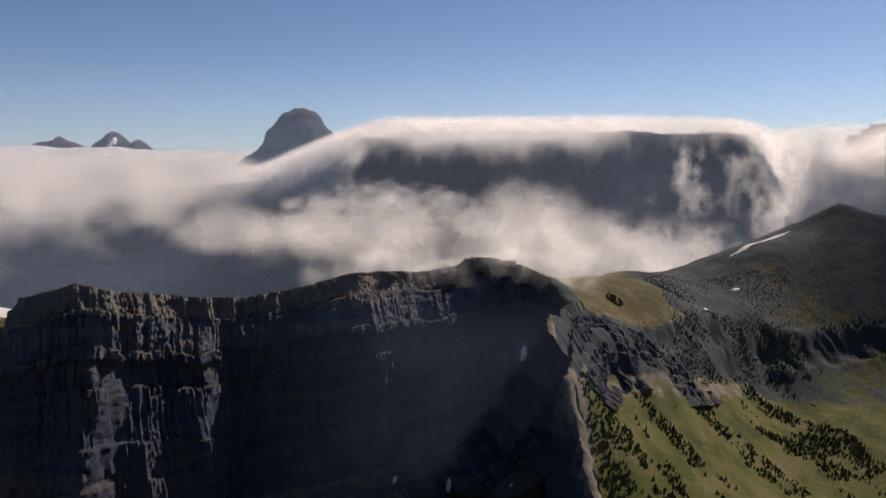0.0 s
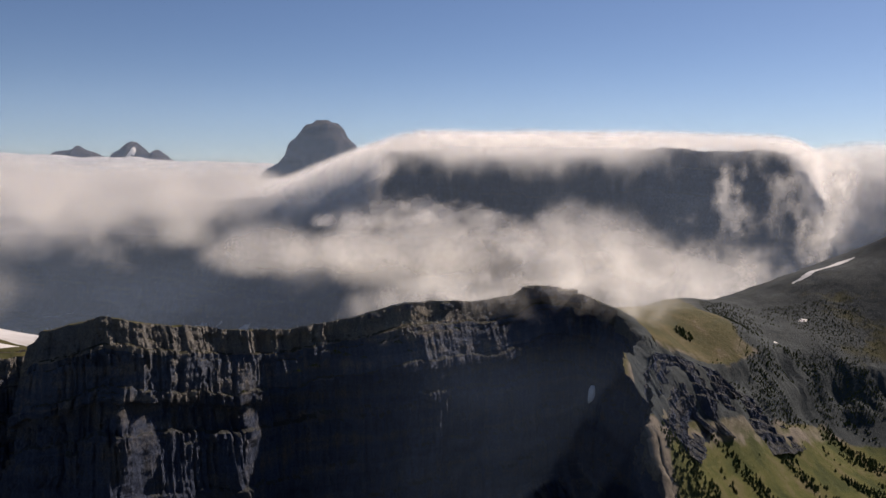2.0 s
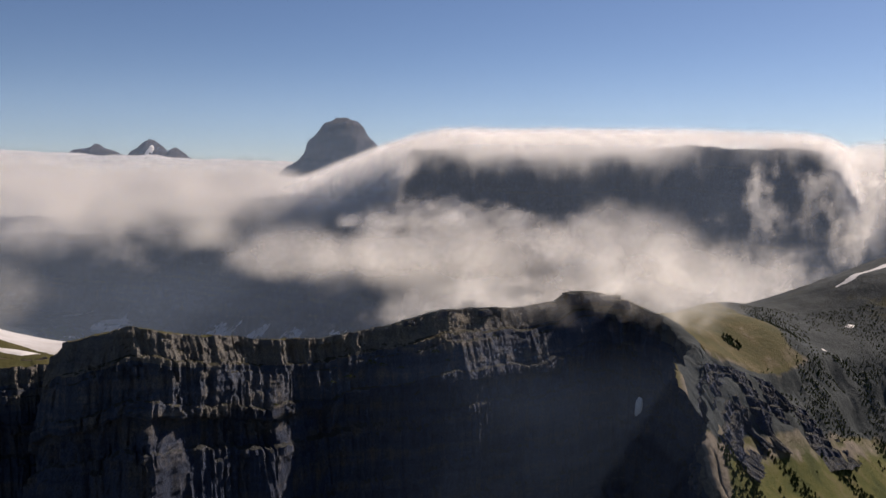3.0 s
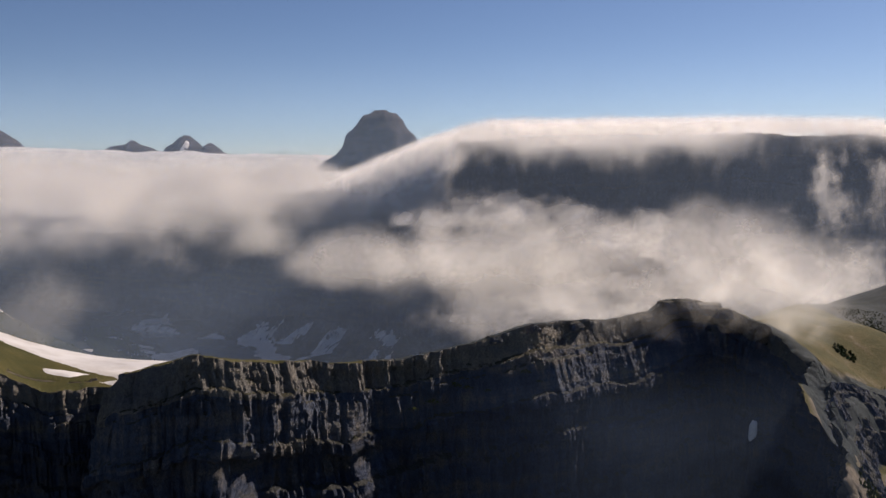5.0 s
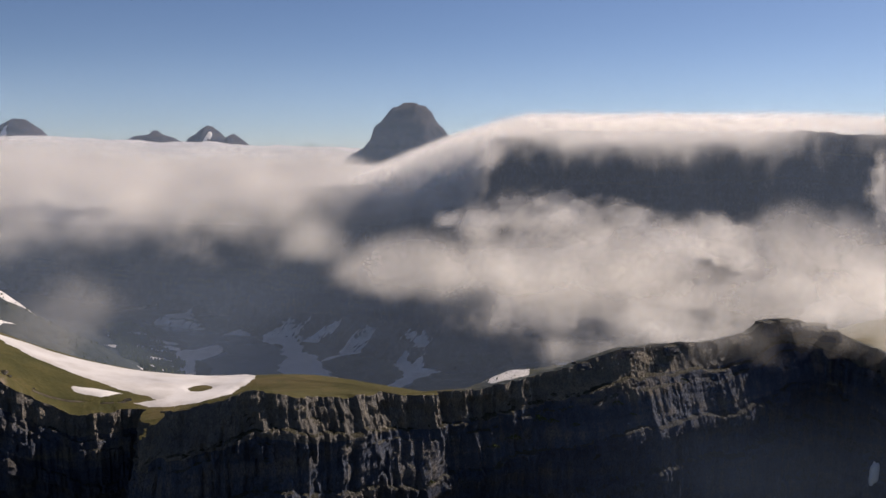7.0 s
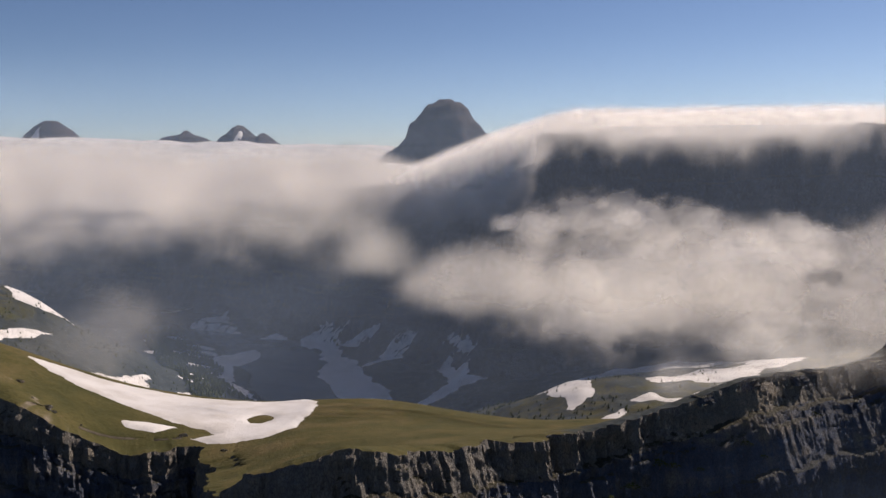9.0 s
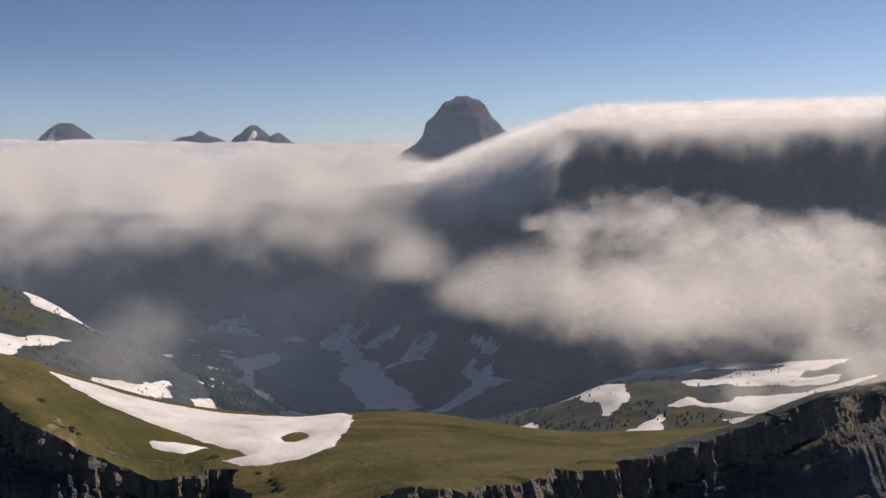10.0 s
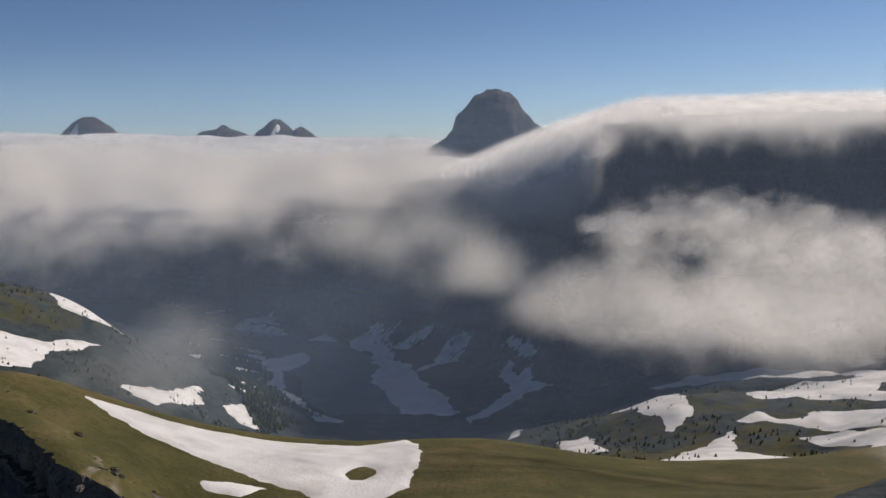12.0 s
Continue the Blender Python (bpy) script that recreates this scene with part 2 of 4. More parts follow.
# dark and mid stops hold blue skylit shade, light stops warm sunlight
rock_near = rock_material("layered blue-shaded limestone", (0.044, 0.058, 0.098), (0.088, 0.107, 0.154), (0.25, 0.215, 0.165), (0.068, 0.066, 0.05))
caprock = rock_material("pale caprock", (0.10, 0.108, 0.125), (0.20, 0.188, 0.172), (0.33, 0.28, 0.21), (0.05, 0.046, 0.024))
# recessed band and lower cliff: shade put into a darker rock colour
shaded_band = rock_material("dark shaded rock band", (0.024, 0.034, 0.068), (0.060, 0.077, 0.125), (0.135, 0.12, 0.10), (0.058, 0.060, 0.055))
# strong streaks carry the buttresses' shading, the blue tone the haze
rock_far = rock_material("argillite with shade streaks", (0.012, 0.017, 0.030), (0.060, 0.072, 0.10), (0.20, 0.21, 0.235), (0.09, 0.087, 0.08), 5.0)
rock_peak = rock_material("red-grey peak rock", (0.014, 0.014, 0.020), (0.036, 0.031, 0.038), (0.10, 0.074, 0.068), (0.062, 0.050, 0.050), 3.0)


def ground_material():
    m = Mat("alpine turf and scree")
    big, midn, fine = m.noise(0.006, 5, 0.6, 0.4), m.noise(0.035, 6, 0.65, 0.3), m.noise(0.5, 5, 0.7)
    green = m.ramp(m.math("MULTIPLY_ADD", midn, 0.6, m.math("MULTIPLY", big, 0.4)), (0.36, (0.040, 0.042, 0.014)), (0.5, (0.076, 0.066, 0.024)), (0.62, (0.12, 0.092, 0.042)))
    green = m.mix(m.range(fine, 0.35, 0.7, 0.0, 0.55), green, (0.035, 0.036, 0.014))
    scree = m.ramp(m.noise(0.12, 6, 0.7), (0.35, (0.10, 0.085, 0.066)), (0.65, (0.20, 0.17, 0.132)))
    bare = m.range(m.math("MULTIPLY_ADD", midn, 0.35, m.math("SUBTRACT", 1.0, m.slope())), 0.38, 0.55)
    c = m.mix(bare, green, scree)
    lush = m.node("ShaderNodeAttribute")
    lush.attribute_name = "lush"
    vivid = m.ramp(midn, (0.35, (0.036, 0.046, 0.009)), (0.5, (0.072, 0.074, 0.015)), (0.64, (0.105, 0.088, 0.038)))
    c = m.mix(m.math("MULTIPLY", lush.outputs["Fac"], m.range(fine, 0.3, 0.7, 1.0, 0.85)), c, vivid)
    gravel = m.node("ShaderNodeAttribute")
    gravel.attribute_name = "gravel"
    c = m.mix(m.range(m.math("MULTIPLY_ADD", m.math("SUBTRACT", midn, 0.5), 1.2, gravel.outputs["Fac"]), 0.3, 0.6), c, scree)
    stony_shade = m.node("ShaderNodeAttribute")
    stony_shade.attribute_name = "stony_shade"
    # dark blue-grey for bare ground, and for cloud shade on the right-hand land
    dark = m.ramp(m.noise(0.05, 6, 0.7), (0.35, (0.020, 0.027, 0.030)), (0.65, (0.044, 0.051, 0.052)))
    c = m.mix(m.range(m.math("MULTIPLY_ADD", m.math("SUBTRACT", midn, 0.5), 1.4, stony_shade.outputs["Fac"]), 0.35, 0.65), c, dark)
    h = m.math("MULTIPLY_ADD", midn, 3.0, fine)
    return m.finish(c, 0.95, m.bump(h, 1.0, 0.7), 0.1)


def snow_material():
    m = Mat("summer snow")
    a, b = m.noise(0.05, 4), m.noise(0.7, 4, 0.6)
    c = m.mix(m.range(a, 0.4, 0.7), (0.57, 0.55, 0.535), (0.46, 0.435, 0.41))
    c = m.mix(m.range(b, 0.55, 0.75, 0, 0.25), c, (0.30, 0.27, 0.24))
    return m.finish(c, 0.6, m.bump(m.math("MULTIPLY_ADD", a, 2.0, b), 0.5, 0.6), 0.3)


def water_material():
    m = Mat("lake water")
    c = m.mix(m.range(m.noise(0.006, 4, 0.6, 0.5), 0.4, 0.65), (0.11, 0.13, 0.155), (0.15, 0.175, 0.195))
    return m.finish(c, 0.12, m.bump(m.noise(0.35, 4), 0.12, 0.4), 0.5)


def cloud_material(name, cover, thick, wrap=0.35, tint=(0.98, 0.965, 0.93), fray=1.0, lit=0.56, through_light=0.26):
    """Mist seen on many thin sheets: how thick it lies is stored with the mesh, and noise frays it."""
    m = Mat(name)
    dens, grad = m.node("ShaderNodeAttribute"), m.node("ShaderNodeAttribute")
    dens.attribute_name, grad.attribute_name = "dens", "grad"
    n1, n2 = m.noise(0.018, 5, 0.6, 0.15), m.noise(0.06, 4, 0.6, 0.2)
    f = m.math("MULTIPLY_ADD", m.math("SUBTRACT", n1, 0.5), 1.1 * fray, dens.outputs["Fac"])
    f = m.math("MULTIPLY_ADD", m.math("SUBTRACT", n2, 0.5), 0.35 * fray, f)
    alpha = m.range(f, 0.0, cover, 0.0, thick)
    # scattering smooths a cloud's shading: its normals bend towards the open sky, and part of the light comes through from behind
    bent = m.node("ShaderNodeVectorMath")
    bent.operation = "MULTIPLY_ADD"
    m.put(bent.inputs[0], grad.outputs["Vector"])
    bent.inputs[1].default_value, bent.inputs[2].default_value = (1 - wrap,) * 3, (0.25 * wrap, 0, wrap)
    unit, back = m.node("ShaderNodeVectorMath"), m.node("ShaderNodeVectorMath")
    unit.operation, back.operation = "NORMALIZE", "SCALE"
    m.put(unit.inputs[0], bent.outputs[0])
    m.put(back.inputs[0], unit.outputs[0])
    back.inputs["Scale"].default_value = -1.0
    body = None
    for kind, way, share in (("Diffuse", unit, lit), ("Translucent", back, lit), ("Diffuse", back, through_light), ("Translucent", unit, through_light)):
        b = m.node("ShaderNodeBsdf" + kind)
        b.inputs["Color"].default_value = (*(share * c for c in tint), 1)
        m.put(b.inputs["Normal"], way.outputs[0])
        if body is None:
            body = b
        else:
            add = m.node("ShaderNodeAddShader")
            m.t.links.new(body.outputs[0], add.inputs[0]), m.t.links.new(b.outputs[0], add.inputs[1])
            body = add
    clear, mixed = m.node("ShaderNodeBsdfTransparent"), m.node("ShaderNodeMixShader")
    m.put(mixed.inputs[0], alpha)
    m.t.links.new(clear.outputs[0], mixed.inputs[1]), m.t.links.new(body.outputs[0], mixed.inputs[2])
    m.t.links.new(mixed.outputs[0], m.out.inputs[0])
    return m.m


turf, snow, water = ground_material(), snow_material(), water_material()
cloud_dense, cloud_soft, cloud_thin = cloud_material("dense cloud", 1.4, 0.27, wrap=0.45, tint=(0.98, 0.95, 0.91), fray=0.65, lit=0.50, through_light=0.24), cloud_material("soft cloud", 1.15, 0.42, wrap=0.72, tint=(0.98, 0.955, 0.92), fray=1.15, lit=0.43, through_light=0.31), cloud_material("thin mist", 1.5, 0.2, wrap=0.8, lit=0.44, through_light=0.24)
cloud_mass = cloud_material("lit fog", 1.4, 0.16, wrap=0.6, tint=(0.98, 0.955, 0.92), fray=1.25, lit=0.35, through_light=0.22)
shade_lift = cloud_material("blue lift for cliff shade", 1.0, 0.0042, 0.95, (0.46, 0.64, 1.0), 0.3)
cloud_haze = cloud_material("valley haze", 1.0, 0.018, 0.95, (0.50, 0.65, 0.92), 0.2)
cloud_veil = cloud_material("mist veil", 1.6, 0.085, wrap=0.9, lit=0.95, through_light=0.5)
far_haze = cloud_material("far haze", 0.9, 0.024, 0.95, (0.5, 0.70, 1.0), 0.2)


# ---------------------------------------------------------------- mesh helpers
def mesh_object(name, verts, faces, material, parent=None, smooth=True):
    me = bpy.data.meshes.new(name)
    verts, faces = np.asarray(verts, np.float32), np.asarray(faces, np.int32)
    me.vertices.add(len(verts))
    me.vertices.foreach_set("co", verts.ravel())
    me.loops.add(faces.size)
    me.loops.foreach_set("vertex_index", faces.ravel())
    me.polygons.add(len(faces))
    me.polygons.foreach_set("loop_start", np.arange(0, faces.size, faces.shape[1], dtype=np.int32))
    me.polygons.foreach_set("use_smooth", np.full(len(faces), smooth))
    me.update(calc_edges=True)
    me.materials.append(material)
    ob = new(name, me)
    ob.parent = parent
    return ob


def grid_faces(rows, cols, keep=None):
    a = (np.arange(rows - 1)[:, None] * cols + np.arange(cols - 1)[None]).ravel()
    f = np.stack([a, a + 1, a + cols + 1, a + cols], 1)
    return f if keep is None else f[keep.ravel()]


def base(name, at, label, category, group="", kind=""):
    """An empty at a thing's foot, to carry its parts."""
    ob = new(name)
    ob.location = at
    ob.empty_display_size = 1
    return tagged(ob, label, category, group, kind)


def placed(ob, parent):
    """Hangs a mesh built in world places under a thing."""
    ob.parent = parent
    ob.matrix_parent_inverse = Matrix.Translation(parent.location).inverted()
    return ob


# ---------------------------------------------------------------- ground and lake
X, Y = np.meshgrid(GX, GY)
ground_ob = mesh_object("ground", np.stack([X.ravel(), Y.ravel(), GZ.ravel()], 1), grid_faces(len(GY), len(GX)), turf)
tagged(ground_ob, "alpine meadow, scree and valley floor below the cliffs", "ground", kind="structure")
foot_line = np.interp(X, *STEP_FOOT.T)
low_slope = step(X, 86, 100) * (1 - step(Y, foot_line - 12, foot_line + 6)) * step(Y, 380, 480) * (X < 900)
ground_ob.data.attributes.new("lush", "FLOAT", "POINT").data.foreach_set("value", low_slope.ravel().astype(np.float32))
tan_scree = 0.9 * np.exp(-((X - 98) / 9) ** 2) * (Y < 590) + 0.55 * np.exp(-((foot_line - 9 - Y) / 12) ** 2) * step(X, 90, 110) * (1 - step(X, 330, 420))
# last term pales the ground that lay black in the alcove's shade
tan_scree = tan_scree + 0.22 * step(Y, 700, 730) * (1 - step(Y, 850, 900)) * step(X, 100, 118) * (1 - step(X, 208, 224)) + np.exp(-((X - 60) / 28) ** 2 - ((Y - 642) / 40) ** 2)
ground_ob.data.attributes.new("gravel", "FLOAT", "POINT").data.foreach_set("value", tan_scree.ravel().astype(np.float32))
# bare dark land: valley's scree, wooded valley floor, right-hand summit; summit and heath darkened for cloud shade
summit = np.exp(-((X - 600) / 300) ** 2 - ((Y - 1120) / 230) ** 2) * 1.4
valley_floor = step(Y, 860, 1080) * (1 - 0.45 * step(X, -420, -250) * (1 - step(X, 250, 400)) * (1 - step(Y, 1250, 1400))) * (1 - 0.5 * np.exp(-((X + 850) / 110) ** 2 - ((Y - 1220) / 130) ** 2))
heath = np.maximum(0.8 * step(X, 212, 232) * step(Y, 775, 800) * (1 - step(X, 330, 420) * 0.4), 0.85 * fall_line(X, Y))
stony_shaded_land = np.clip(np.maximum.reduce([summit, valley_floor * (X < 300), heath]), 0, 1)
ground_ob.data.attributes.new("stony_shade", "FLOAT", "POINT").data.foreach_set("value", stony_shaded_land.ravel().astype(np.float32))
lake = mesh_object("water", [(-1500, 1450, LAKE_Z), (-300, 1450, LAKE_Z), (-300, 2450, LAKE_Z), (-1500, 2450, LAKE_Z)], [(0, 1, 2, 3)], water)
tagged(lake, "still grey-blue mountain lake in the valley", "lake", kind="structure")


# ---------------------------------------------------------------- cliffs
def wall_of_rock(plan, pitch, rows, relief, strata, seed, back=24.0, batter=0.12, blocks=7.0, calm=None, cap_slope=None, narrow=None):
    """A rock wall along a plan line of x, y, top, foot: ledges, flutes, buttresses and a broken rim."""
    seg = np.concatenate([[0], np.cumsum(np.hypot(*np.diff(plan[:, :2], axis=0).T))])
    s = np.arange(0, seg[-1], pitch)
    px, py, top, foot = (np.interp(s, seg, plan[:, k]) for k in range(4))
    win = max(3, int(26 * relief / pitch) | 1)
    ker = np.hanning(win + 2)[1:-1]
    ker /= ker.sum()
    pad = win // 2
    sx, sy = (np.convolve(np.pad(v, pad, mode="edge"), ker, "valid") for v in (px, py))
    small = max(3, int(8 * relief / pitch) | 1)
    k2 = np.ones(small) / small
    px, py = (np.convolve(np.pad(v, small // 2, mode="edge"), k2, "valid") for v in (px, py))
    tx, ty = np.gradient(sx), np.gradient(sy)
    ln = np.hypot(tx, ty)
    nx, ny = ty / ln, -tx / ln
    high = top - foot + 15
    frac = np.concatenate([np.linspace(0, 0.3, rows // 2, endpoint=False), np.linspace(0.3, 1, rows - rows // 2)])
    S, F = np.meshgrid(s, frac)
    D = F * high[None]
    r = relief
    vary = fbm(s / (40 * r), 0 * s, 0, 3, seed)[None]
    out = batter * D + (0 if cap_slope is None else cap_slope(px)[None] * np.clip(D, 0, 13 * relief))
    for k, (depth, jut) in enumerate(strata):
        at = depth + 2.2 * r * vary + 1.2 * r * fbm(S / (9 * r), 0 * S + k, 0, 2, seed + 40 + k)
        out = out + (jut + 0.5 * jut * fbm(S / (18 * r), 0 * S + 3 * k, 0, 2, seed + 60 + k)) * step(D, at - 0.7 * r, at + 0.9 * r)
    grow = np.clip(D / (6 * r), 0.55, 1)
    if calm is not None:
        grow = grow * (1 - calm(px)[None] * (1 - step(D, 30, 50)))
    still = 1.0 if calm is None else 1 - calm(px)[None] * (1 - step(D, 30, 50))
    out = out + 4.5 * still * r * fbm(S / (19 * r), D / (90 * r), 0, 3, seed + 8) - 5 * still * r * step(fbm(S / (34 * r), D / (300 * r), 0, 2, seed + 16), 0.2, 0.5)
    out = out + 7.5 * r * fbm(S / (48 * r), D / (160 * r), 0, 3, seed + 1) * grow
    flute = 1 - np.abs(fbm(S / (9 * r), D / (90 * r), 0, 3, seed + 2))
    out = out + (flute ** 4 - 0.4) * 2.6 * r * grow
    out = out + fbm(S / (3.2 * r), D / (14 * r), 0, 4, seed + 4, 0.65) * 1.3 * r * grow
    # jointed rock: columns that end at the bedding planes, with open cracks between
    bed = np.zeros_like(D, dtype=np.int64)
    for k, (depth, _) in enumerate(strata):
        bed += (D > depth + 2.2 * r * vary + 1.2 * r * fbm(S / (9 * r), 0 * S + k, 0, 2, seed + 40 + k)).astype(np.int64)
    for width, jut, crack in ((blocks * 1.1, 1.8, 1.7), (blocks * 0.55, 1.2, 1.2), (blocks * 0.3, 0.8, 0.7), (blocks * 3.1, 2.6, 1.6)):
        w = S / (width * r) + (9.0 / width) * 1.6 * fbm(S / (24 * r), bed + 0.5, 0, 3, seed + 5) + 0.2 * fbm(D / (7 * r), S / (30 * r), 0, 2, seed + 13)
        cell = np.floor(w).astype(np.int64)
        edge = np.minimum(w - cell, 1 - (w - cell))
        lift = _hash(cell, bed, 0 * cell, seed + 6) - 0.5
        out = out + grow * r * (0.55 + 0.45 * step(fbm(S / (30 * r), D / (24 * r), 0, 2, seed + 15), -0.25, 0.3)) * (jut * lift - crack * (1 - step(edge, 0.0, 0.14)))
    out = out + fbm(S / (2.1 * r), D / (4.5 * r), 0, 3, seed + 18, 0.7) * 0.6 * r + fbm(S / (7 * r), D / (2.6 * r), 0, 2, seed + 19) * 0.6 * r
    apron = np.clip(F - 0.82, 0, None) * high[None]
    out = out + apron * 0.9
    quiet = 1.0 if calm is None else 1 - calm(px)
    rim_z = top + 1.3 * quiet * r * (_hash(np.floor(s / (blocks * r)).astype(np.int64), 0, 0, seed + 9) - 0.5) + 1.2 * r * fbm(s / (16 * r), 0 * s, 0, 3, seed + 10)
    PX, PY, PZ = px[None] + nx[None] * out, py[None] + ny[None] * out, rim_z[None] - D
    steps = np.array([1.0, 0.7, 0.45, 0.2, 0.08])
    back = back if narrow is None else narrow(px, py)[None]
    bx = px[None] - nx[None] * back * steps[:, None] + nx[None] * out[:1]
    by = py[None] - ny[None] * back * steps[:, None] + ny[None] * out[:1]
    bz = rim_z[None] + 0.5 * r * fbm(bx / 7, by / 7, 0, 3, seed + 12)
    return (bx, by, bz, steps), (PX, PY, PZ)


def rock_parts(thing, mat, backs, fronts, bands, smooth=True):
    """Cuts a wall's rows into its bands, each a part of the thing."""
    V = np.stack([np.vstack([p, q]) for p, q in zip(backs, fronts)], -1)
    for k, (name, first) in enumerate(bands):
        last = bands[k + 1][1] + 1 if k + 1 < len(bands) else len(V)
        W = V[first:last]
        placed(mesh_object(name, W.reshape(-1, 3), grid_faces(W.shape[0], W.shape[1])[:, ::-1], {"turf_edge": turf, "caprock": caprock, "rock_band": shaded_band, "lower_cliff": shaded_band}.get(name, mat), smooth=smooth or name == "turf_edge"), thing)
        if name == "turf_edge":
            heath = step(W[..., 0].ravel(), -190, -110)
            heath = np.maximum(heath * (1 - step(W[..., 0].ravel(), 60, 84)), step(W[..., 0].ravel(), 84, 92) * step(W[..., 1].ravel(), 572, 585))
            thing.children[-1].data.attributes.new("stony_shade", "FLOAT", "POINT").data.foreach_set("value", heath.astype(np.float32))
            thing.children[-1].data.attributes.new("gravel", "FLOAT", "POINT").data.foreach_set("value", (step(W[..., 0], 80, 92) * (1 - step(W[..., 1], 570, 585)) * (np.arange(len(W))[:, None] >= 2)).ravel().astype(np.float32))


def escarpment():
    (bx, by, bz, steps), (PX, PY, PZ) = wall_of_rock(RIM[(RIM[:, 0] > -700) & (RIM[:, 0] < 110)], 1.15, 190, 1.0,
        [(14, 2.0), (19, 1.0), (37, 1.8), (44, -4.0), (60, 3.6), (66, 1.0), (95, 2.0), (120, 2.0)], 100, batter=0.07, narrow=lambda x, y: 24 - 15 * step(x, 60, 88) * (1 - step(y, 660, 700)), cap_slope=lambda x: np.interp(x, [-300, -250, -185, -130, -60], [0, 0.3, 0.3, 0.1, 0]), calm=lambda x: np.interp(x, [-125, -80, 55, 78], [0, 0.75, 0.75, 0.0]))
    near = 1 - steps[:, None]
    land_z = top_land(bx, by) + 0.3 - 3.0 * (steps[:, None] > 0.9)
    bz = land_z + (bz - land_z) * near ** 2
    # scree shoulder above the middle of the cliff
    x = PX[0][None]
    shoulder = np.interp(x, [-130, -95, -60, 40, 62, 80], [0, 11, 17, 15, 6, 0])
    d = PZ[:1] - PZ
    PY -= shoulder * 0.8 * step(d, -6, 46)
    PX = PX + shoulder * 0.4 * step(d, -6, 46)
    # two buttresses that stand out below the caprock
    ragged = 6 * fbm(d / 22, 0 * d, 0, 3, 141)
    PY -= np.interp(PX + ragged, [-244, -217, -209, -199], [0, 13, 15, 0]) * step(d, 30, 62)
    PY -= np.interp(PX + 0.9 * ragged, [-194, -168, -160, -154], [0, 7, 9, 0]) * step(d, 14, 40) * (1 - 0.9 * step(d, 84, 108))
    ridge = base("cliff_ridge", (-222, 505, 20), "layered grey-brown rock escarpment with fluted cliffs and grassy top", "cliff")
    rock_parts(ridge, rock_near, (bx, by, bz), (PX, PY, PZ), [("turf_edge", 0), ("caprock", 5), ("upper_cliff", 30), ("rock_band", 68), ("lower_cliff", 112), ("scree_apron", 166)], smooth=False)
    return ridge


cliff_ridge = escarpment()


def crag_band():
    """Fluted dark crags between the meadow's brink and the lush slope."""
    plan = np.array([(97, 590, 154, 130), (104, 618, 163, 132), (112, 650, 173, 138), (128, 668, 169, 134), (150, 688, 159, 124), (175, 705, 148, 116), (193, 704, 131, 106), (214, 722, 120, 100), (240, 748, 112, 94)])
    (bx, by, bz, steps), (PX, PY, PZ) = wall_of_rock(plan, 1.0, 70, 0.55, [(5, 2.5), (11, 2.0), (18, 3.0), (25, 2.5)], 200, back=14, batter=0.5, blocks=6)
    land_z = top_land(bx, by) + 0.3 - 3.0 * (steps[:, None] > 0.9)
    bz = land_z + (bz - land_z) * (1 - steps[:, None]) ** 2
    band = base("crag_band", (112, 650, 130), "dark fluted crags above the steep green slope", "cliff")
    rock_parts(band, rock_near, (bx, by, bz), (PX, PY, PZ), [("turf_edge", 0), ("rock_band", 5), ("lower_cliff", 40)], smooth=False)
    return band


crag_band()

FAR = np.array([(-2400, 2900, 250, -120), (-1900, 2720, 250, -110), (-1400, 2600, 250, -115), (-1000, 2400, 250, -125), (-700, 2230, 225, -125), (-480, 2100, 236, -115), (-300, 1960, 278, -100),
                (-165, 1815, 345, -95), (50, 1860, 350, -70), (300, 1880, 352, -10), (450, 1845, 356, 10), (620, 1845, 352, 25), (705, 1880, 345, 30), (760, 1990, 325, 40),
                (900, 2120, 290, 60), (1300, 2150, 290, 80), (2000, 2100, 300, 80)])


def far_wall():
    (bx, by, bz, steps), (PX, PY, PZ) = wall_of_rock(FAR, 6.0, 70, 4.0,
        [(40, 10), (95, 12), (150, 10), (220, 16), (270, 14)], 300, back=500, batter=0.15, blocks=9)
    bz = bz - 12 * steps[:, None] ** 2
    hill = base("mountain_wall", (300, 1880, -10), "dark cloud-capped mountain wall with steep gullied cliffs", "mountain")
    rock_parts(hill, rock_far, (bx, by, bz), (PX, PY, PZ), [("summit_plateau", 0), ("upper_cliff", 5), ("middle_cliff", 33), ("lower_cliff", 50), ("talus", 64)])
    return hill


mountain_wall = far_wall()


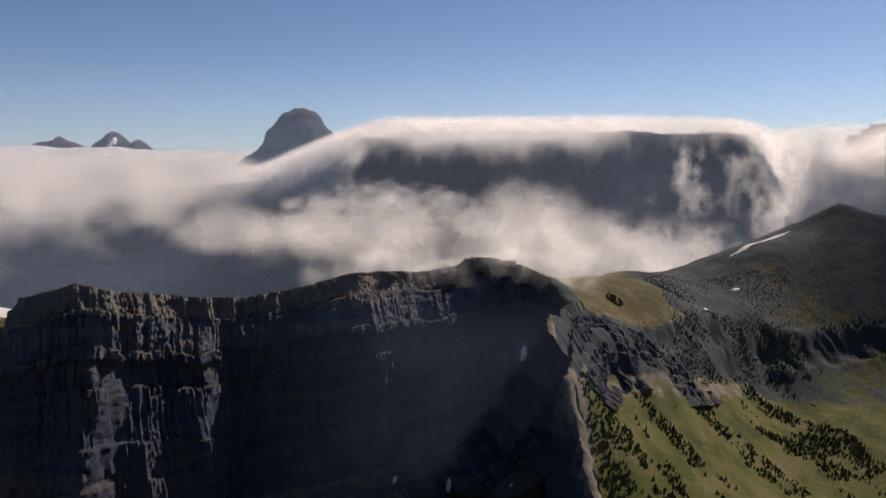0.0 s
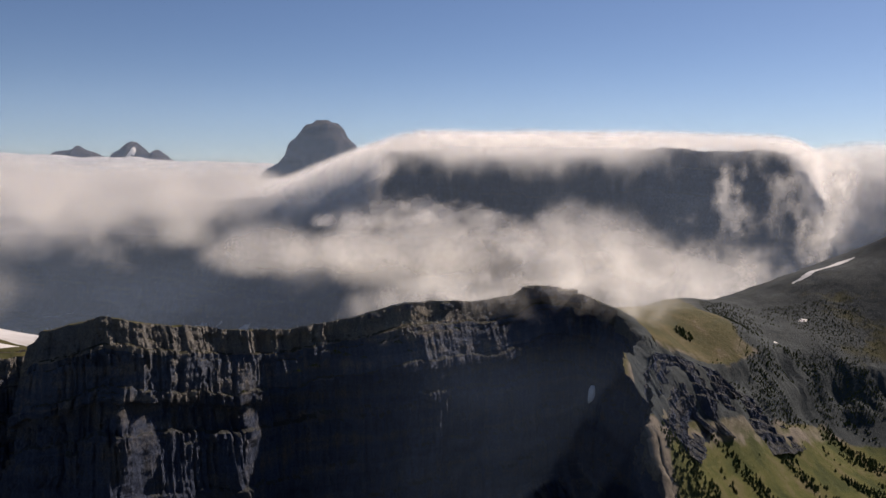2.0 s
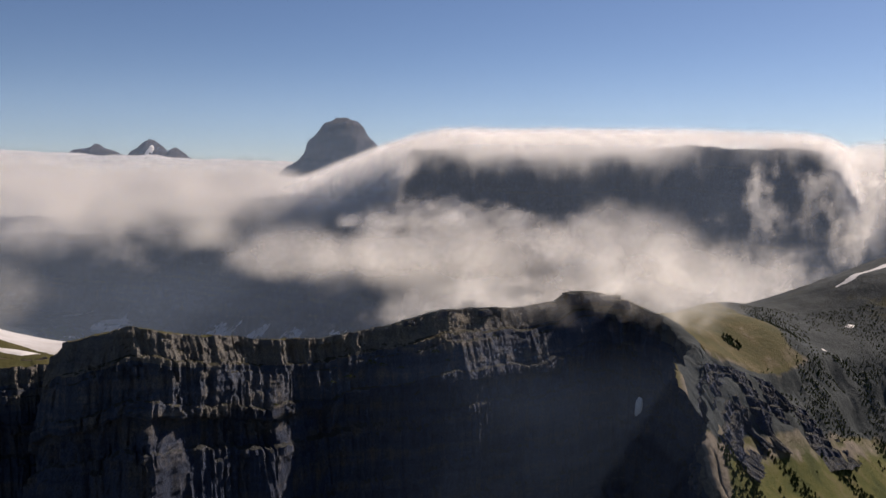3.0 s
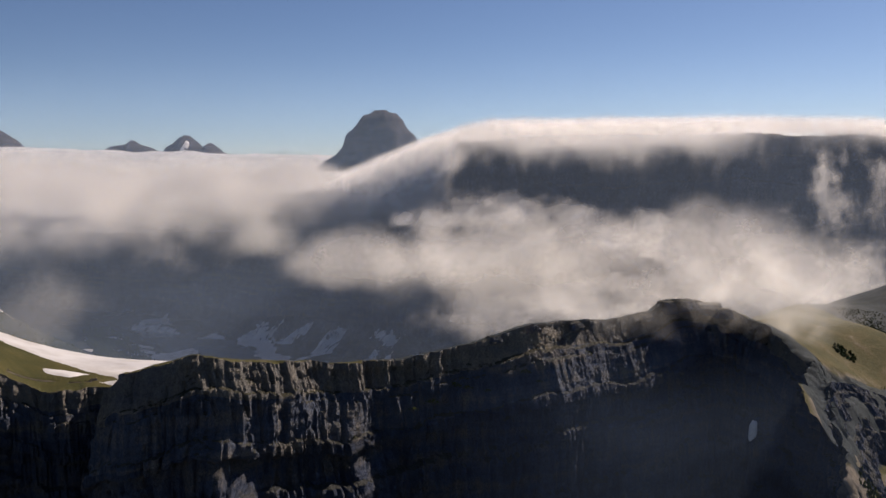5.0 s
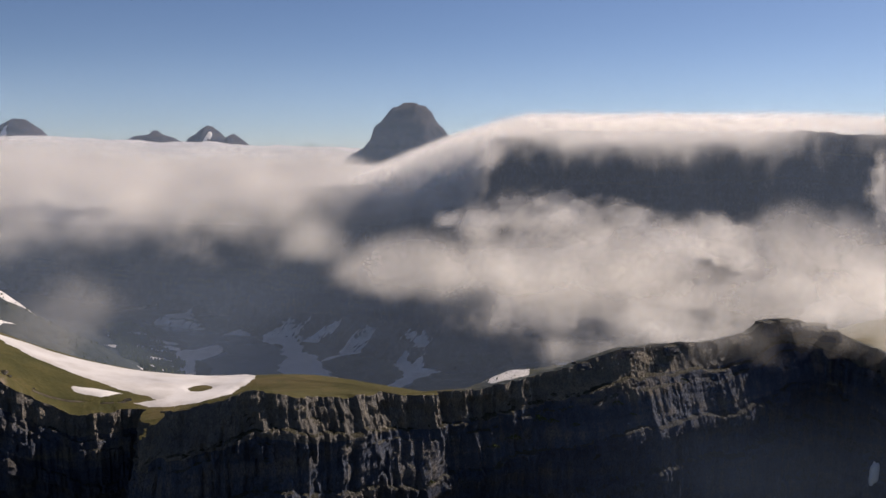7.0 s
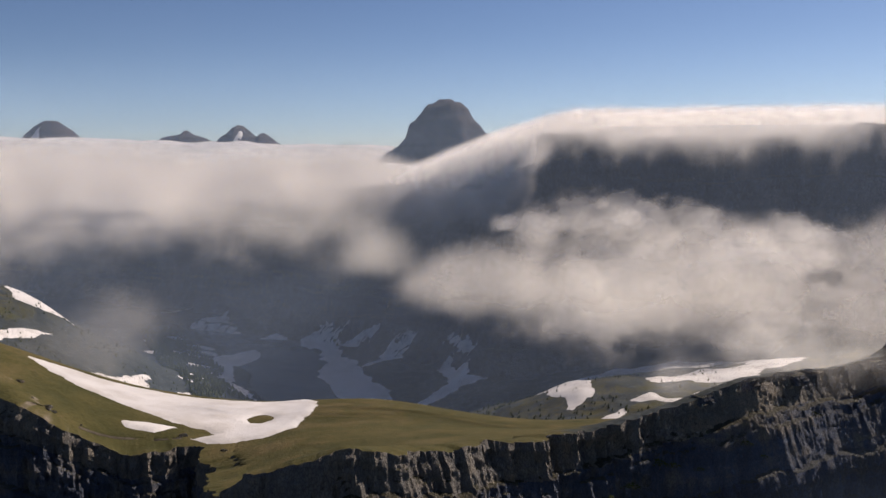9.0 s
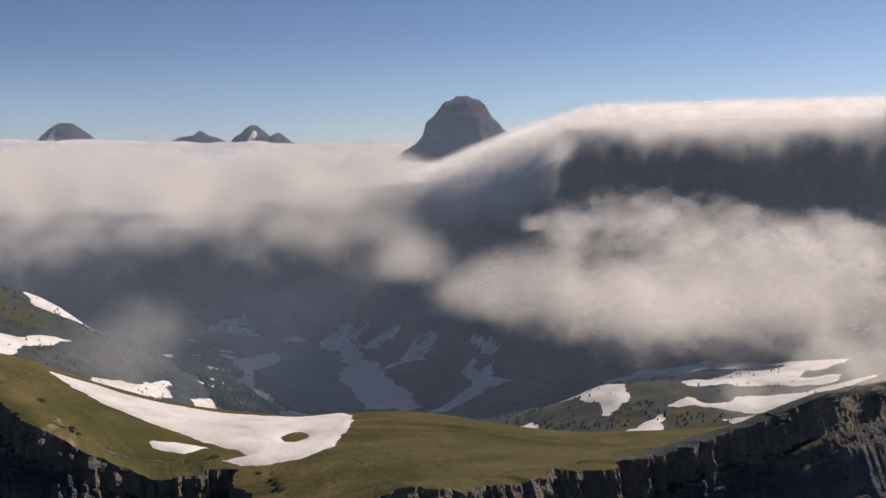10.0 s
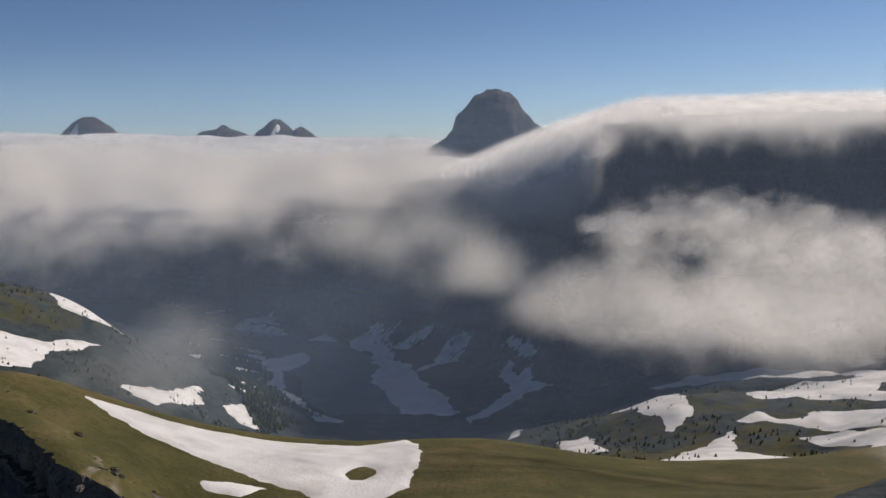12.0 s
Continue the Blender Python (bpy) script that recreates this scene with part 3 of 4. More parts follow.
# ---------------------------------------------------------------- peaks beyond the cloud
def peak(name, at, profile, depth, label, seed, foot=150.0, pitch=5.0, rough=1.0):
    """A peak whose skyline follows the profile (offset, height) and falls off before and behind."""
    ox, oz = np.array(profile, float).T
    u = np.arange(ox[0] - 150, ox[-1] + 150, pitch)
    v = np.arange(-depth, depth + 1, pitch)
    U, W = np.meshgrid(u, v)
    ridge = np.interp(U + 5 * rough * fbm(U / 30, W / 30, 0, 3, seed), ox, oz, left=foot, right=foot)
    fall = np.clip(1 - np.abs(W) / depth, 0, 1)
    z = foot + (ridge - foot) * (1 - (1 - fall) ** 2.2)
    z = z + rough * fbm(U / 45, W / 45, z / 90, 5, seed + 1, 0.6) * 6 * fall - 5 * rough * np.abs(fbm(U / 22, W / 60, 0, 3, seed + 2)) * (1 - fall)
    z = z + 7 * rough * (_hash(np.floor(U / 17 + 0.4 * fbm(U / 40, W / 40, 0, 2, seed + 7)).astype(np.int64), np.floor(W / 20).astype(np.int64), 0, seed + 6) - 0.5) * fall
    z = z + 3.2 * rough * np.sin(z / 7.5 + 2 * fbm(U / 80, W / 80, 0, 2, seed + 5)) * fall
    V = np.stack([U + at[0], W + at[1], z], -1).reshape(-1, 3)
    m = base(name, (at[0], at[1], foot), label, "mountain")
    placed(mesh_object("summit", V, grid_faces(len(v), len(u)), rock_peak), m)
    return m


peak("rock_tower", (-440, 2735), [(-360, 190), (-319, 225), (-266, 252), (-224, 269), (-184, 306), (-150, 328), (-126, 346), (-119, 369), (-113, 389), (-92, 416), (-75, 429), (-58, 452), (-31, 463), (0, 464), (33, 458),
     (53, 440), (64, 417), (84, 394), (104, 370), (131, 347), (170, 300), (220, 230)], 210, "dark flat-topped rock tower rising out of cloud", 500, rough=0.9)
peak("far_peak", (-2091, 4640), [(-230, 320), (-178, 372), (-120, 395), (-60, 404), (-30, 412), (0, 430), (25, 412), (70, 396), (130, 372), (195, 335), (240, 300)], 240, "low grey far peak above the cloud", 520, pitch=5, rough=0.8)
peak("far_peak", (-1809, 4690), [(-160, 330), (-122, 364), (-104, 392), (-60, 416), (-40, 440), (-22, 443), (-2, 462), (18, 444), (44, 424), (80, 398), (104, 382), (118, 408), (134, 414), (165, 384), (200, 366), (240, 330)], 240, "pointed far peak with a snow field", 540, pitch=5, rough=0.8)
peak("far_peak", (-2885, 4650), [(-190, 330), (-130, 420), (-75, 465), (-20, 490), (30, 486), (85, 455), (125, 420), (160, 380), (200, 300)], 240, "rounded far peak above the cloud", 560, pitch=5, rough=0.8)


# ---------------------------------------------------------------- snow
bpy.context.view_layer.update()
GRAPH = bpy.context.evaluated_depsgraph_get()


def drop(x, y):
    """Height of what lies uppermost at a place."""
    hit, p, _, _, _, _ = scene.ray_cast(GRAPH, (x, y, 900), (0, 0, -1))
    return p.z if hit else 0.0


def snow_patch(label, outline, pitch, ragged, hole=None, thick=0.9, seed=0, inset=0.0):
    """Old snow lying on the land inside an outline, with a frayed edge."""
    o = np.array(outline, float)
    xs, ys = (np.arange(o[:, k].min() - 2 * pitch, o[:, k].max() + 2 * pitch, pitch) for k in (0, 1))
    PX, PY = np.meshgrid(xs, ys)
    wx, wy = (ragged * (fbm(PX / (ragged * 4), PY / (ragged * 4), 0, 4, seed + 800 + k) + 0.4 * fbm(PX / ragged, PY / ragged, 0, 2, seed + 810 + k)) for k in (0, 1))
    d = outline_distance(PX + wx, PY + wy, o) - inset
    if hole is not None:
        d = np.minimum(d, -outline_distance(PX + wx * 0.5, PY + wy * 0.5, np.array(hole, float)))
    keep = np.maximum.reduce([d[:-1, :-1], d[1:, :-1], d[:-1, 1:], d[1:, 1:]]) > -0.3 * pitch
    Z = np.zeros_like(PX)
    near = np.zeros_like(keep, shape=PX.shape)
    near[:-1, :-1] |= keep
    near[1:, :-1] |= keep
    near[:-1, 1:] |= keep
    near[1:, 1:] |= keep
    for j, i in zip(*np.nonzero(near)):
        Z[j, i] = drop(PX[j, i], PY[j, i])
    Z += np.clip(d * thick * 0.5 / pitch, -thick, thick)
    spread = np.ptp(np.stack([Z[:-1, :-1], Z[1:, :-1], Z[:-1, 1:], Z[1:, 1:]]), axis=0)
    keep &= spread < 2.2 * pitch
    V = np.stack([PX.ravel(), PY.ravel(), Z.ravel()], 1)
    left = keep.copy()
    first = None
    while left.any():
        # one island of snow after the other
        todo, island = [tuple(np.argwhere(left)[0])], np.zeros_like(keep)
        left[todo[0]] = False
        while todo:
            j, i = todo.pop()
            island[j, i] = True
            for q, p in ((j + 1, i), (j - 1, i), (j, i + 1), (j, i - 1)):
                if 0 <= q < left.shape[0] and 0 <= p < left.shape[1] and left[q, p]:
                    left[q, p] = False
                    todo.append((q, p))
        if island.sum() < 6:
            continue
        F = grid_faces(len(ys), len(xs), island)
        used = np.unique(F)
        back = np.zeros(PX.size, np.int64)
        back[used] = np.arange(len(used))
        tagged(mesh_object("snow_patch", V[used], back[F], snow), label, "snow", "snow patches")


snow_patch("broad melting snow field across the grassy saddle",
           [(-463, 702), (-424, 722), (-398, 734), (-365, 744), (-338, 752), (-314, 783), (-299, 745), (-293, 680), (-303, 661), (-326, 652), (-344, 656), (-332, 667), (-359, 673), (-395, 679), (-423, 683), (-448, 694)], 2.0, 2.5,
           [(-328, 697), (-326, 705), (-321, 710), (-315, 707), (-313, 699), (-316, 691), (-322, 690)], seed=1)
snow_patch("narrow strip of snow on the grass", [(-380, 656), (-369, 663), (-353, 666), (-361, 653), (-376, 650)], 1.5, 1.2, seed=2)
for k, (label, outline, pitch, ragged) in enumerate((
        ("snow along the lake's shore", [(-835, 1880), (-775, 1965), (-745, 1900), (-768, 1810), (-705, 1650), (-625, 1545), (-560, 1500), (-600, 1468), (-685, 1560), (-745, 1660), (-805, 1780)], 6, 16),
        ("snow gully above the lake's far shore", [(-1160, 2262), (-1080, 2335), (-1095, 2280)], 7, 10),
        ("snow fan above the lake's far shore", [(-1030, 2170), (-955, 2245), (-920, 2180), (-850, 2095), (-930, 2130)], 7, 10),
        ("small snow fan by the lake", [(-815, 2066), (-775, 2122), (-730, 2056)], 6, 8),
        ("wide avalanche snow on the scree", [(-725, 2050), (-656, 2085), (-600, 2045), (-610, 2000), (-565, 1896), (-490, 1780), (-425, 1695), (-395, 1600), (-430, 1560), (-480, 1600), (-575, 1760), (-615, 1900)], 6, 26),
        ("snow chute on the scree", [(-605, 1995), (-560, 1995), (-495, 1970), (-500, 2015), (-560, 2040)], 5, 16),
        ("snow chute on the scree", [(-525, 1812), (-490, 1845), (-455, 1898), (-435, 1935), (-470, 1938), (-505, 1870)], 5, 15),
        ("thin snow chute below the cliffs", [(-475, 1895), (-432, 1960), (-418, 1930), (-445, 1890)], 6, 7),
        ("snow chute below the cliffs", [(-365, 1850), (-316, 1850), (-286, 1805), (-275, 1745), (-320, 1778)], 5, 18),
        ("long forked snow tongue on the scree", [(-335, 1795), (-297, 1740), (-286, 1692), (-252, 1668), (-300, 1648), (-378, 1525), (-390, 1560), (-325, 1685), (-350, 1760)], 5, 14),
        ("triangular snow patch among the firs", [(-180, 1275), (-130, 1305), (-102, 1315), (-108, 1150), (-134, 1112), (-144, 1170)], 5, 9),
        ("thin snow strip on the slope", [(-302, 1480), (-283, 1300), (-300, 1290)], 5, 5),
        ("ragged snow among the firs", [(-240, 1180), (-210, 1170), (-184, 1072), (-220, 1085)], 4, 7),
        ("long snow band on the plateau", [(-110, 1575), (-32, 1640), (110, 1500), (140, 1245), (104, 1190), (66, 1440), (-38, 1535)], 6, 12),
        ("branching snow field on the plateau", [(-40, 1235), (34, 1310), (105, 1262), (70, 1190), (110, 1160), (96, 1120), (40, 1172), (-44, 1196)], 5, 10),
        ("snow strip on the plateau", [(-70, 1124), (-40, 1150), (-32, 1122), (-10, 1124), (14, 1142), (80, 1118), (120, 1092), (59, 1062), (-13, 1105)], 5, 8),
        ("snow field at the plateau's edge", [(-30, 1068), (12, 1088), (58, 1058), (95, 1000), (40, 985), (0, 1010), (25, 1040), (-17, 1050)], 4, 8),
        ("snow field at the plateau's edge", [(-190, 935), (-130, 1030), (-81, 1100), (-85, 1030), (-50, 985), (-110, 940)], 4, 9),
        ("snow patch on the far green hill", [(-875, 1275), (-835, 1292), (-795, 1305), (-808, 1246), (-838, 1245)], 4, 6),
        ("snow field on the far green hill", [(-835, 1105), (-795, 1140), (-792, 1178), (-768, 1215), (-776, 1130), (-766, 1090), (-756, 1070), (-769, 1040), (-840, 1030)], 4, 7),
        ("snow behind the saddle", [(-710, 1140), (-692, 1190), (-705, 1330), (-676, 1275), (-664, 1137)], 5, 9),
        ("snow clearing in the woods", [(-668, 1310), (-664, 1370), (-618, 1308), (-640, 1290)], 5, 8),
        ("thin snow strip below the summit", [(344, 1022), (399, 1062), (446, 1090), (472, 1092), (449, 1072), (393, 1042)], 4, 4),
        ("snow chute at the wall's foot", [(415, 1712), (474, 1775), (470, 1745)], 5, 6),
        ("snow chutes at the wall's foot", [(440, 1705), (560, 1778), (560, 1745), (490, 1705)], 5, 8),
        ("small snow patch on the meadow", [(334, 934), (340, 943), (346, 938), (340, 932)], 1.5, 1),
        ("small snow patch on the meadow", [(279, 859), (282, 864), (286, 860)], 1.2, 1))):
    snow_patch(label, outline, pitch, ragged, seed=20 * k + 40, inset=4.0 if 1 <= k <= 9 else 2.0 if k == 22 else 0.0)

CLEARINGS = np.array([(-995, 1935, 24, 12), (-975, 1987, 30, 13), (-904, 1927, 44, 17), (-889, 1862, 50, 16), (-855, 1895, 24, 12), (-824, 1777, 32, 11), (-788, 1714, 28, 14), (-944, 1808, 20, 11), (-724, 1523, 15, 30),
                      (-760, 1640, 12, 16), (-700, 1450, 14, 24)])
for k, (x, y, a, b) in enumerate(CLEARINGS):
    ring = [(x + a * (1 + 0.35 * math.sin(3 * q + k)) * math.cos(q), y + b * (1 + 0.3 * math.cos(2 * q + 2 * k)) * math.sin(q)) for q in np.arange(0, 6.2, 0.7)]
    snow_patch("snow clearing among the lakeside firs", ring, 3.5, 6, seed=600 + 20 * k)


def snow_plug(at, size, turn):
    """Snow left in a cleft of the cliff."""
    bm = bmesh.new()
    bmesh.ops.create_icosphere(bm, subdivisions=3, radius=1.0)
    for v in bm.verts:
        v.co *= 1 + 0.35 * noise.noise(v.co * 1.7 + Vector(at))
        v.co = Vector((v.co.x * size[0] + 0.35 * size[0] * v.co.z, v.co.y * size[1], v.co.z * size[2]))
    me = bpy.data.meshes.new("snow_patch")
    bm.to_mesh(me)
    bm.free()
    for p in me.polygons:
        p.use_smooth = True
    me.materials.append(snow)
    ob = new("snow_patch", me)
    ob.matrix_world = pose(*at, 0, 0, turn)
    return tagged(ob, "last snow in a cleft of the cliff", "snow", "snow patches")


snow_patch("snow field on a far peak's flank", [(-1800, 4560), (-1784, 4640), (-1766, 4610), (-1772, 4540)], 5, 5, thick=2.0, seed=900)
snow_patch("snow in a gully of a far peak", [(-2925, 4520), (-2900, 4560), (-2875, 4520), (-2900, 4490)], 5, 5, thick=2.0, seed=920)
snow_plug((70, 655, 141), (2.6, 2.4, 6.5), 20)
snow_plug((-32, 605, 56), (2.0, 1.4, 3.0), 40)
snow_plug((9, 628, 42), (2.0, 1.5, 6.0), 10)
snow_plug((59, 641, 34), (1.4, 1.3, 4.5), 30)


# ---------------------------------------------------------------- outcrops
def outcrop(at, size, turn, seed, mat=None, label="dark bedded rock outcrop in the steep turf"):
    """A low bedded block of rock standing out of the turf."""
    bm = bmesh.new()
    bmesh.ops.create_cube(bm, size=2.0)
    bmesh.ops.subdivide_edges(bm, edges=bm.edges, cuts=5, use_grid_fill=True)
    for v in bm.verts:
        p = v.co.copy()
        p *= 1 - 0.16 * (p.length - 1)
        ledge = 0.16 * math.floor(2.5 * (p.z + 1)) / 2.5
        q = p * 1.9 + Vector((seed * 3.1, seed, 0))
        p += 0.22 * Vector((noise.noise(q), noise.noise(q + Vector((9, 0, 0))), 0.6 * noise.noise(q + Vector((0, 9, 0)))))
        p.x *= 1.1 - ledge
        p.y *= 1.1 - ledge
        v.co = Vector((p.x * size[0], p.y * size[1], p.z * size[2]))
    me = bpy.data.meshes.new("rock_outcrop")
    bm.to_mesh(me)
    bm.free()
    me.materials.append(mat or caprock)
    ob = new("rock_outcrop", me)
    ob.matrix_world = pose(*at, 0, 0, turn)
    return tagged(ob, label, "rock", "rock outcrops")


rock_rng = random.Random(11)
for k in range(34):
    x = rock_rng.uniform(-480, -300)
    y = float(np.interp(x, RIM[:20, 0], RIM[:20, 1])) + rock_rng.uniform(9, 14 + 12 * rock_rng.random() ** 2)
    big = rock_rng.uniform(0.5, 1.4)
    outcrop((x, y, float(ground(x, y)) + 0.15 * big), (big * rock_rng.uniform(1.2, 2.4), big, big * rock_rng.uniform(0.4, 0.8)), rock_rng.uniform(-30, 50), k)

# blocky crags along the ridge's crest and its knob
for k, (x, y, z, a, b, c, turn) in enumerate([(30, 723, 208.0, 6, 6, 4.6, 32), (44, 731, 208.2, 9, 7, 3.8, 28), (62, 738, 204.5, 10, 7, 4.0, 6), (12, 711, 203, 6, 5, 2.6, 36),
                                              (-38, 673, 204.5, 6, 4, 2.4, 38), (-66, 653, 206.5, 6, 4, 2.6, 30), (-88, 639, 203, 5, 4, 2.0, 34), (70, 728, 203, 6, 5, 3.5, -5)]):
    outcrop((x, y, z - 2.4), (a, b, c), turn, 60 + k, rock_near, "blocky dark crag on the ridge's crest")

# ---------------------------------------------------------------- trees
def needle_material():
    m = Mat("fir needles")
    info = m.node("ShaderNodeObjectInfo")
    a, b = m.noise(0.9, 4, 0.6), m.noise(0.08, 3)
    c = m.ramp(m.math("MULTIPLY_ADD", a, 0.6, m.math("MULTIPLY", b, 0.4)), (0.35, (0.022, 0.032, 0.012)), (0.55, (0.062, 0.074, 0.020)), (0.7, (0.125, 0.125, 0.036)))
    c = m.mix(m.math("MULTIPLY", info.outputs["Random"], 0.35), c, (0.06, 0.06, 0.022))
    return m.finish(c, 0.85, None, 0.1)


def bark_material():
    m = Mat("fir bark")
    return m.finish(m.mix(m.noise(2.0, 4), (0.05, 0.04, 0.032), (0.11, 0.09, 0.075)), 0.95)


needles, bark = needle_material(), bark_material()


def fir_crown(tiers, arms, rng, high=1.0):
    """Drooping whorls of ragged boughs round an axis; unit height."""
    V, F = [], []
    for k in range(tiers):
        f = k / tiers
        z, r = 0.12 + 0.82 * f, (0.30 - 0.25 * f) * rng.uniform(0.8, 1.2)
        n = len(V)
        V.append((rng.uniform(-0.01, 0.01), rng.uniform(-0.01, 0.01), min(1.0, z + 1.75 / tiers)))
        turn = rng.uniform(0, 6.28)
        for a in range(2 * arms):
            q = turn + math.pi * a / arms
            rr = r * (rng.uniform(0.75, 1.25) if a % 2 == 0 else rng.uniform(0.35, 0.55))
            V.append((rr * math.cos(q), rr * math.sin(q), z - (0.05 if a % 2 == 0 else -0.02) + rng.uniform(-0.02, 0.02)))
        for a in range(2 * arms):
            F.append((n, n + 1 + a, n + 1 + (a + 1) % (2 * arms)))
    return np.array(V), np.array(F)


def trunk_mesh():
    me = bpy.data.meshes.new("trunk")
    bm = bmesh.new()
    bmesh.ops.create_cone(bm, cap_ends=True, segments=7, radius1=0.028, radius2=0.006, depth=0.9, matrix=Matrix.Translation((0, 0, 0.43)))
    bm.to_mesh(me)
    bm.free()
    me.materials.append(bark)
    return me


rng = random.Random(5)
trunk_data = trunk_mesh()
fir_kinds = []
for k in range(4):
    V, F = fir_crown(9, 7, rng)
    tree = base("fir_tree", (0, 0, -500 - 20 * k), "small dark-green alpine fir on the steep grassy slope", "tree", "firs on the slope")
    part_trunk = new("trunk", trunk_data)
    part_trunk.parent = tree
    part_crown = mesh_object("crown", V, F, needles, tree, smooth=False)
    fir_kinds.append(tree)


def stripes(x, y):
    """Where trees stand on the slope under the cliff: rows running down it."""
    u = (x - 110) * 0.62 + (y - 705) * 0.78
    return 0.7 * fbm(u / 30, (x - y) / 130, 0, 3, 901) + 0.5 * fbm(x / 14, y / 14, 0, 3, 905)


near_trees = []
while len(near_trees) < 290:
    x = rng.uniform(104, 420)
    y = float(np.interp(x, *STEP_FOOT.T)) - rng.uniform(2, 120)
    if float(stripes(np.array(x), np.array(y))) > 0.02 + 0.0009 * (x - 112) + rng.uniform(-0.12, 0.25):
        near_trees.append((x, y))
for k, (x, y) in enumerate(near_trees):
    h = rng.uniform(2.0, 4.6)
    m = pose(x, y, float(ground(x, y)) - 0.3, rng.uniform(-3, 3), rng.uniform(-3, 3), rng.uniform(0, 360)) @ Matrix.Diagonal((h * rng.uniform(1.2, 1.7), h * 1.4, h, 1))
    src = fir_kinds[k % 4]
    if k < 4:
        src.matrix_basis = m
    else:
        copy = copy_thing(src, Matrix.Identity(4))
        copy.matrix_basis = m


def ledge_shrub(at, wide, high, rng):
    """A low shrub: a few stems under ragged clumps of leaves."""
    shrub = base("ledge_shrub", at, "low yellow-green shrub on a ledge of the cliff", "shrub", "shrubs on the ledges")
    V, F = [], []
    for k in range(90):
        q, r = rng.uniform(0, 6.28), rng.random() ** 0.6
        c = Vector((wide * r * math.cos(q), 0.6 * wide * r * math.sin(q), high * (0.25 + 0.75 * (1 - r * r) * rng.uniform(0.6, 1.1))))
        n = len(V)
        size = rng.uniform(0.16, 0.32) * high
        V += [tuple(c + size * Vector((rng.uniform(-1, 1), rng.uniform(-1, 1), rng.uniform(-0.8, 0.8)))) for _ in range(5)]
        F += [(n, n + 1, n + 2), (n, n + 2, n + 3), (n, n + 3, n + 4), (n + 1, n + 3, n + 4)]
    mesh_object("leaves", V, F, needles, shrub, smooth=False)
    for k in range(3):
        stem = new("stem", trunk_data)
        stem.parent = shrub
        stem.matrix_basis = pose(0.3 * wide * (k - 1), 0, -0.3, 0, 22 * (k - 1), 40 * k) @ Matrix.Scale(0.9 * high, 4)
    return shrub


def on_cliff(x, z):
    """Where a level line from before the cliff meets it."""
    hit, p, _, _, _, _ = scene.ray_cast(bpy.context.evaluated_depsgraph_get(), (x, 420, z), (0, 1, 0))
    return p if hit else Vector((x, 600, z))


bpy.context.view_layer.update()
shrub_rng = random.Random(31)
for x, z, wide in ((-112, 178, 5.0), (-104, 176, 3.5), (-124, 171, 4.5), (-133, 170, 3.0), (-70, 182, 3.5), (-30, 186, 3.0), (-62, 176, 2.5), (-160, 166, 2.5), (-92, 174, 2.4)):
    p = on_cliff(x, z)
    ledge_shrub((p.x, p.y - 0.2, p.z - 0.4), wide, 0.55 * wide, shrub_rng)


def woods(label, count, spread, height, seed, tiers=5, arms=4):
    """Many firs in one mesh, where spread(x, y) is above a throw of the dice within its box."""
    r = random.Random(seed)
    kinds = [fir_crown(tiers, arms, r) for _ in range(5)]
    (x0, x1, y0, y1), mask = spread
    n = count * 12
    rs = np.random.RandomState(seed)
    x, y = rs.uniform(x0, x1, n), rs.uniform(y0, y1, n)
    ok = np.nonzero(mask(x, y) > rs.uniform(0, 1, n))[0][:count]
    x, y = x[ok], y[ok]
    z = ground(x, y)
    lo, hi = height
    Vs, Fs, n = [], [], 0
    for i in range(len(x)):
        V, F = kinds[i % 5]
        h = rs.uniform(lo, hi)
        a = rs.uniform(0, 6.28)
        c, s_ = math.cos(a), math.sin(a)
        W = np.stack([(V[:, 0] * c - V[:, 1] * s_) * h * 1.3, (V[:, 0] * s_ + V[:, 1] * c) * h * 1.3, V[:, 2] * h - 0.3], 1) + (x[i], y[i], z[i])
        Vs.append(W), Fs.append(F + n)
        n += len(V)
    return tagged(mesh_object("woods", np.vstack(Vs), np.vstack(Fs), needles, smooth=False), label, "trees", "", "stuff")


woods("dense young firs in rows down the slope", 3600, ((98, 520, 500, 830), lambda x, y: np.clip(stripes(x, y) * 5 - 0.002 * (x - 112), 0, 1) * (y < np.interp(x, *STEP_FOOT.T))), (1.0, 3.4), 27, 4, 5)
woods("dark firs along the scree's edge", 260, ((99, 132, 505, 590), lambda x, y: step(x, 98 + 0.1 * (580 - y), 106 + 0.1 * (580 - y)) * (1 - step(x, 118, 132))), (1.8, 4.0), 28, 5, 5)
woods("dark firs crowding the step below the meadow", 2600, ((170, 640, 690, 930), lambda x, y: fall_line(x, y) * (fbm(x / 40, y / 30, 0, 3, 911) > -0.1) * step(x, 170, 240)), (1.2, 2.7), 21)
woods("low krummholz scrub on the meadow", 1700, ((215, 430, 775, 980), lambda x, y: (fbm(x / 50, y / 60, 0, 3, 913) + 0.35) * (y > np.interp(x, *STEP_TOP.T)) * (x > 218 + 0.1 * (y - 775))), (0.9, 2.0), 22, 3, 4)
woods("dark round thicket on the meadow", 90, ((152, 174, 742, 766), lambda x, y: 1.0 * (np.hypot((x - 163) / 8, (y - 754) / 10) < 1)), (1.6, 3.0), 23, 3, 4)
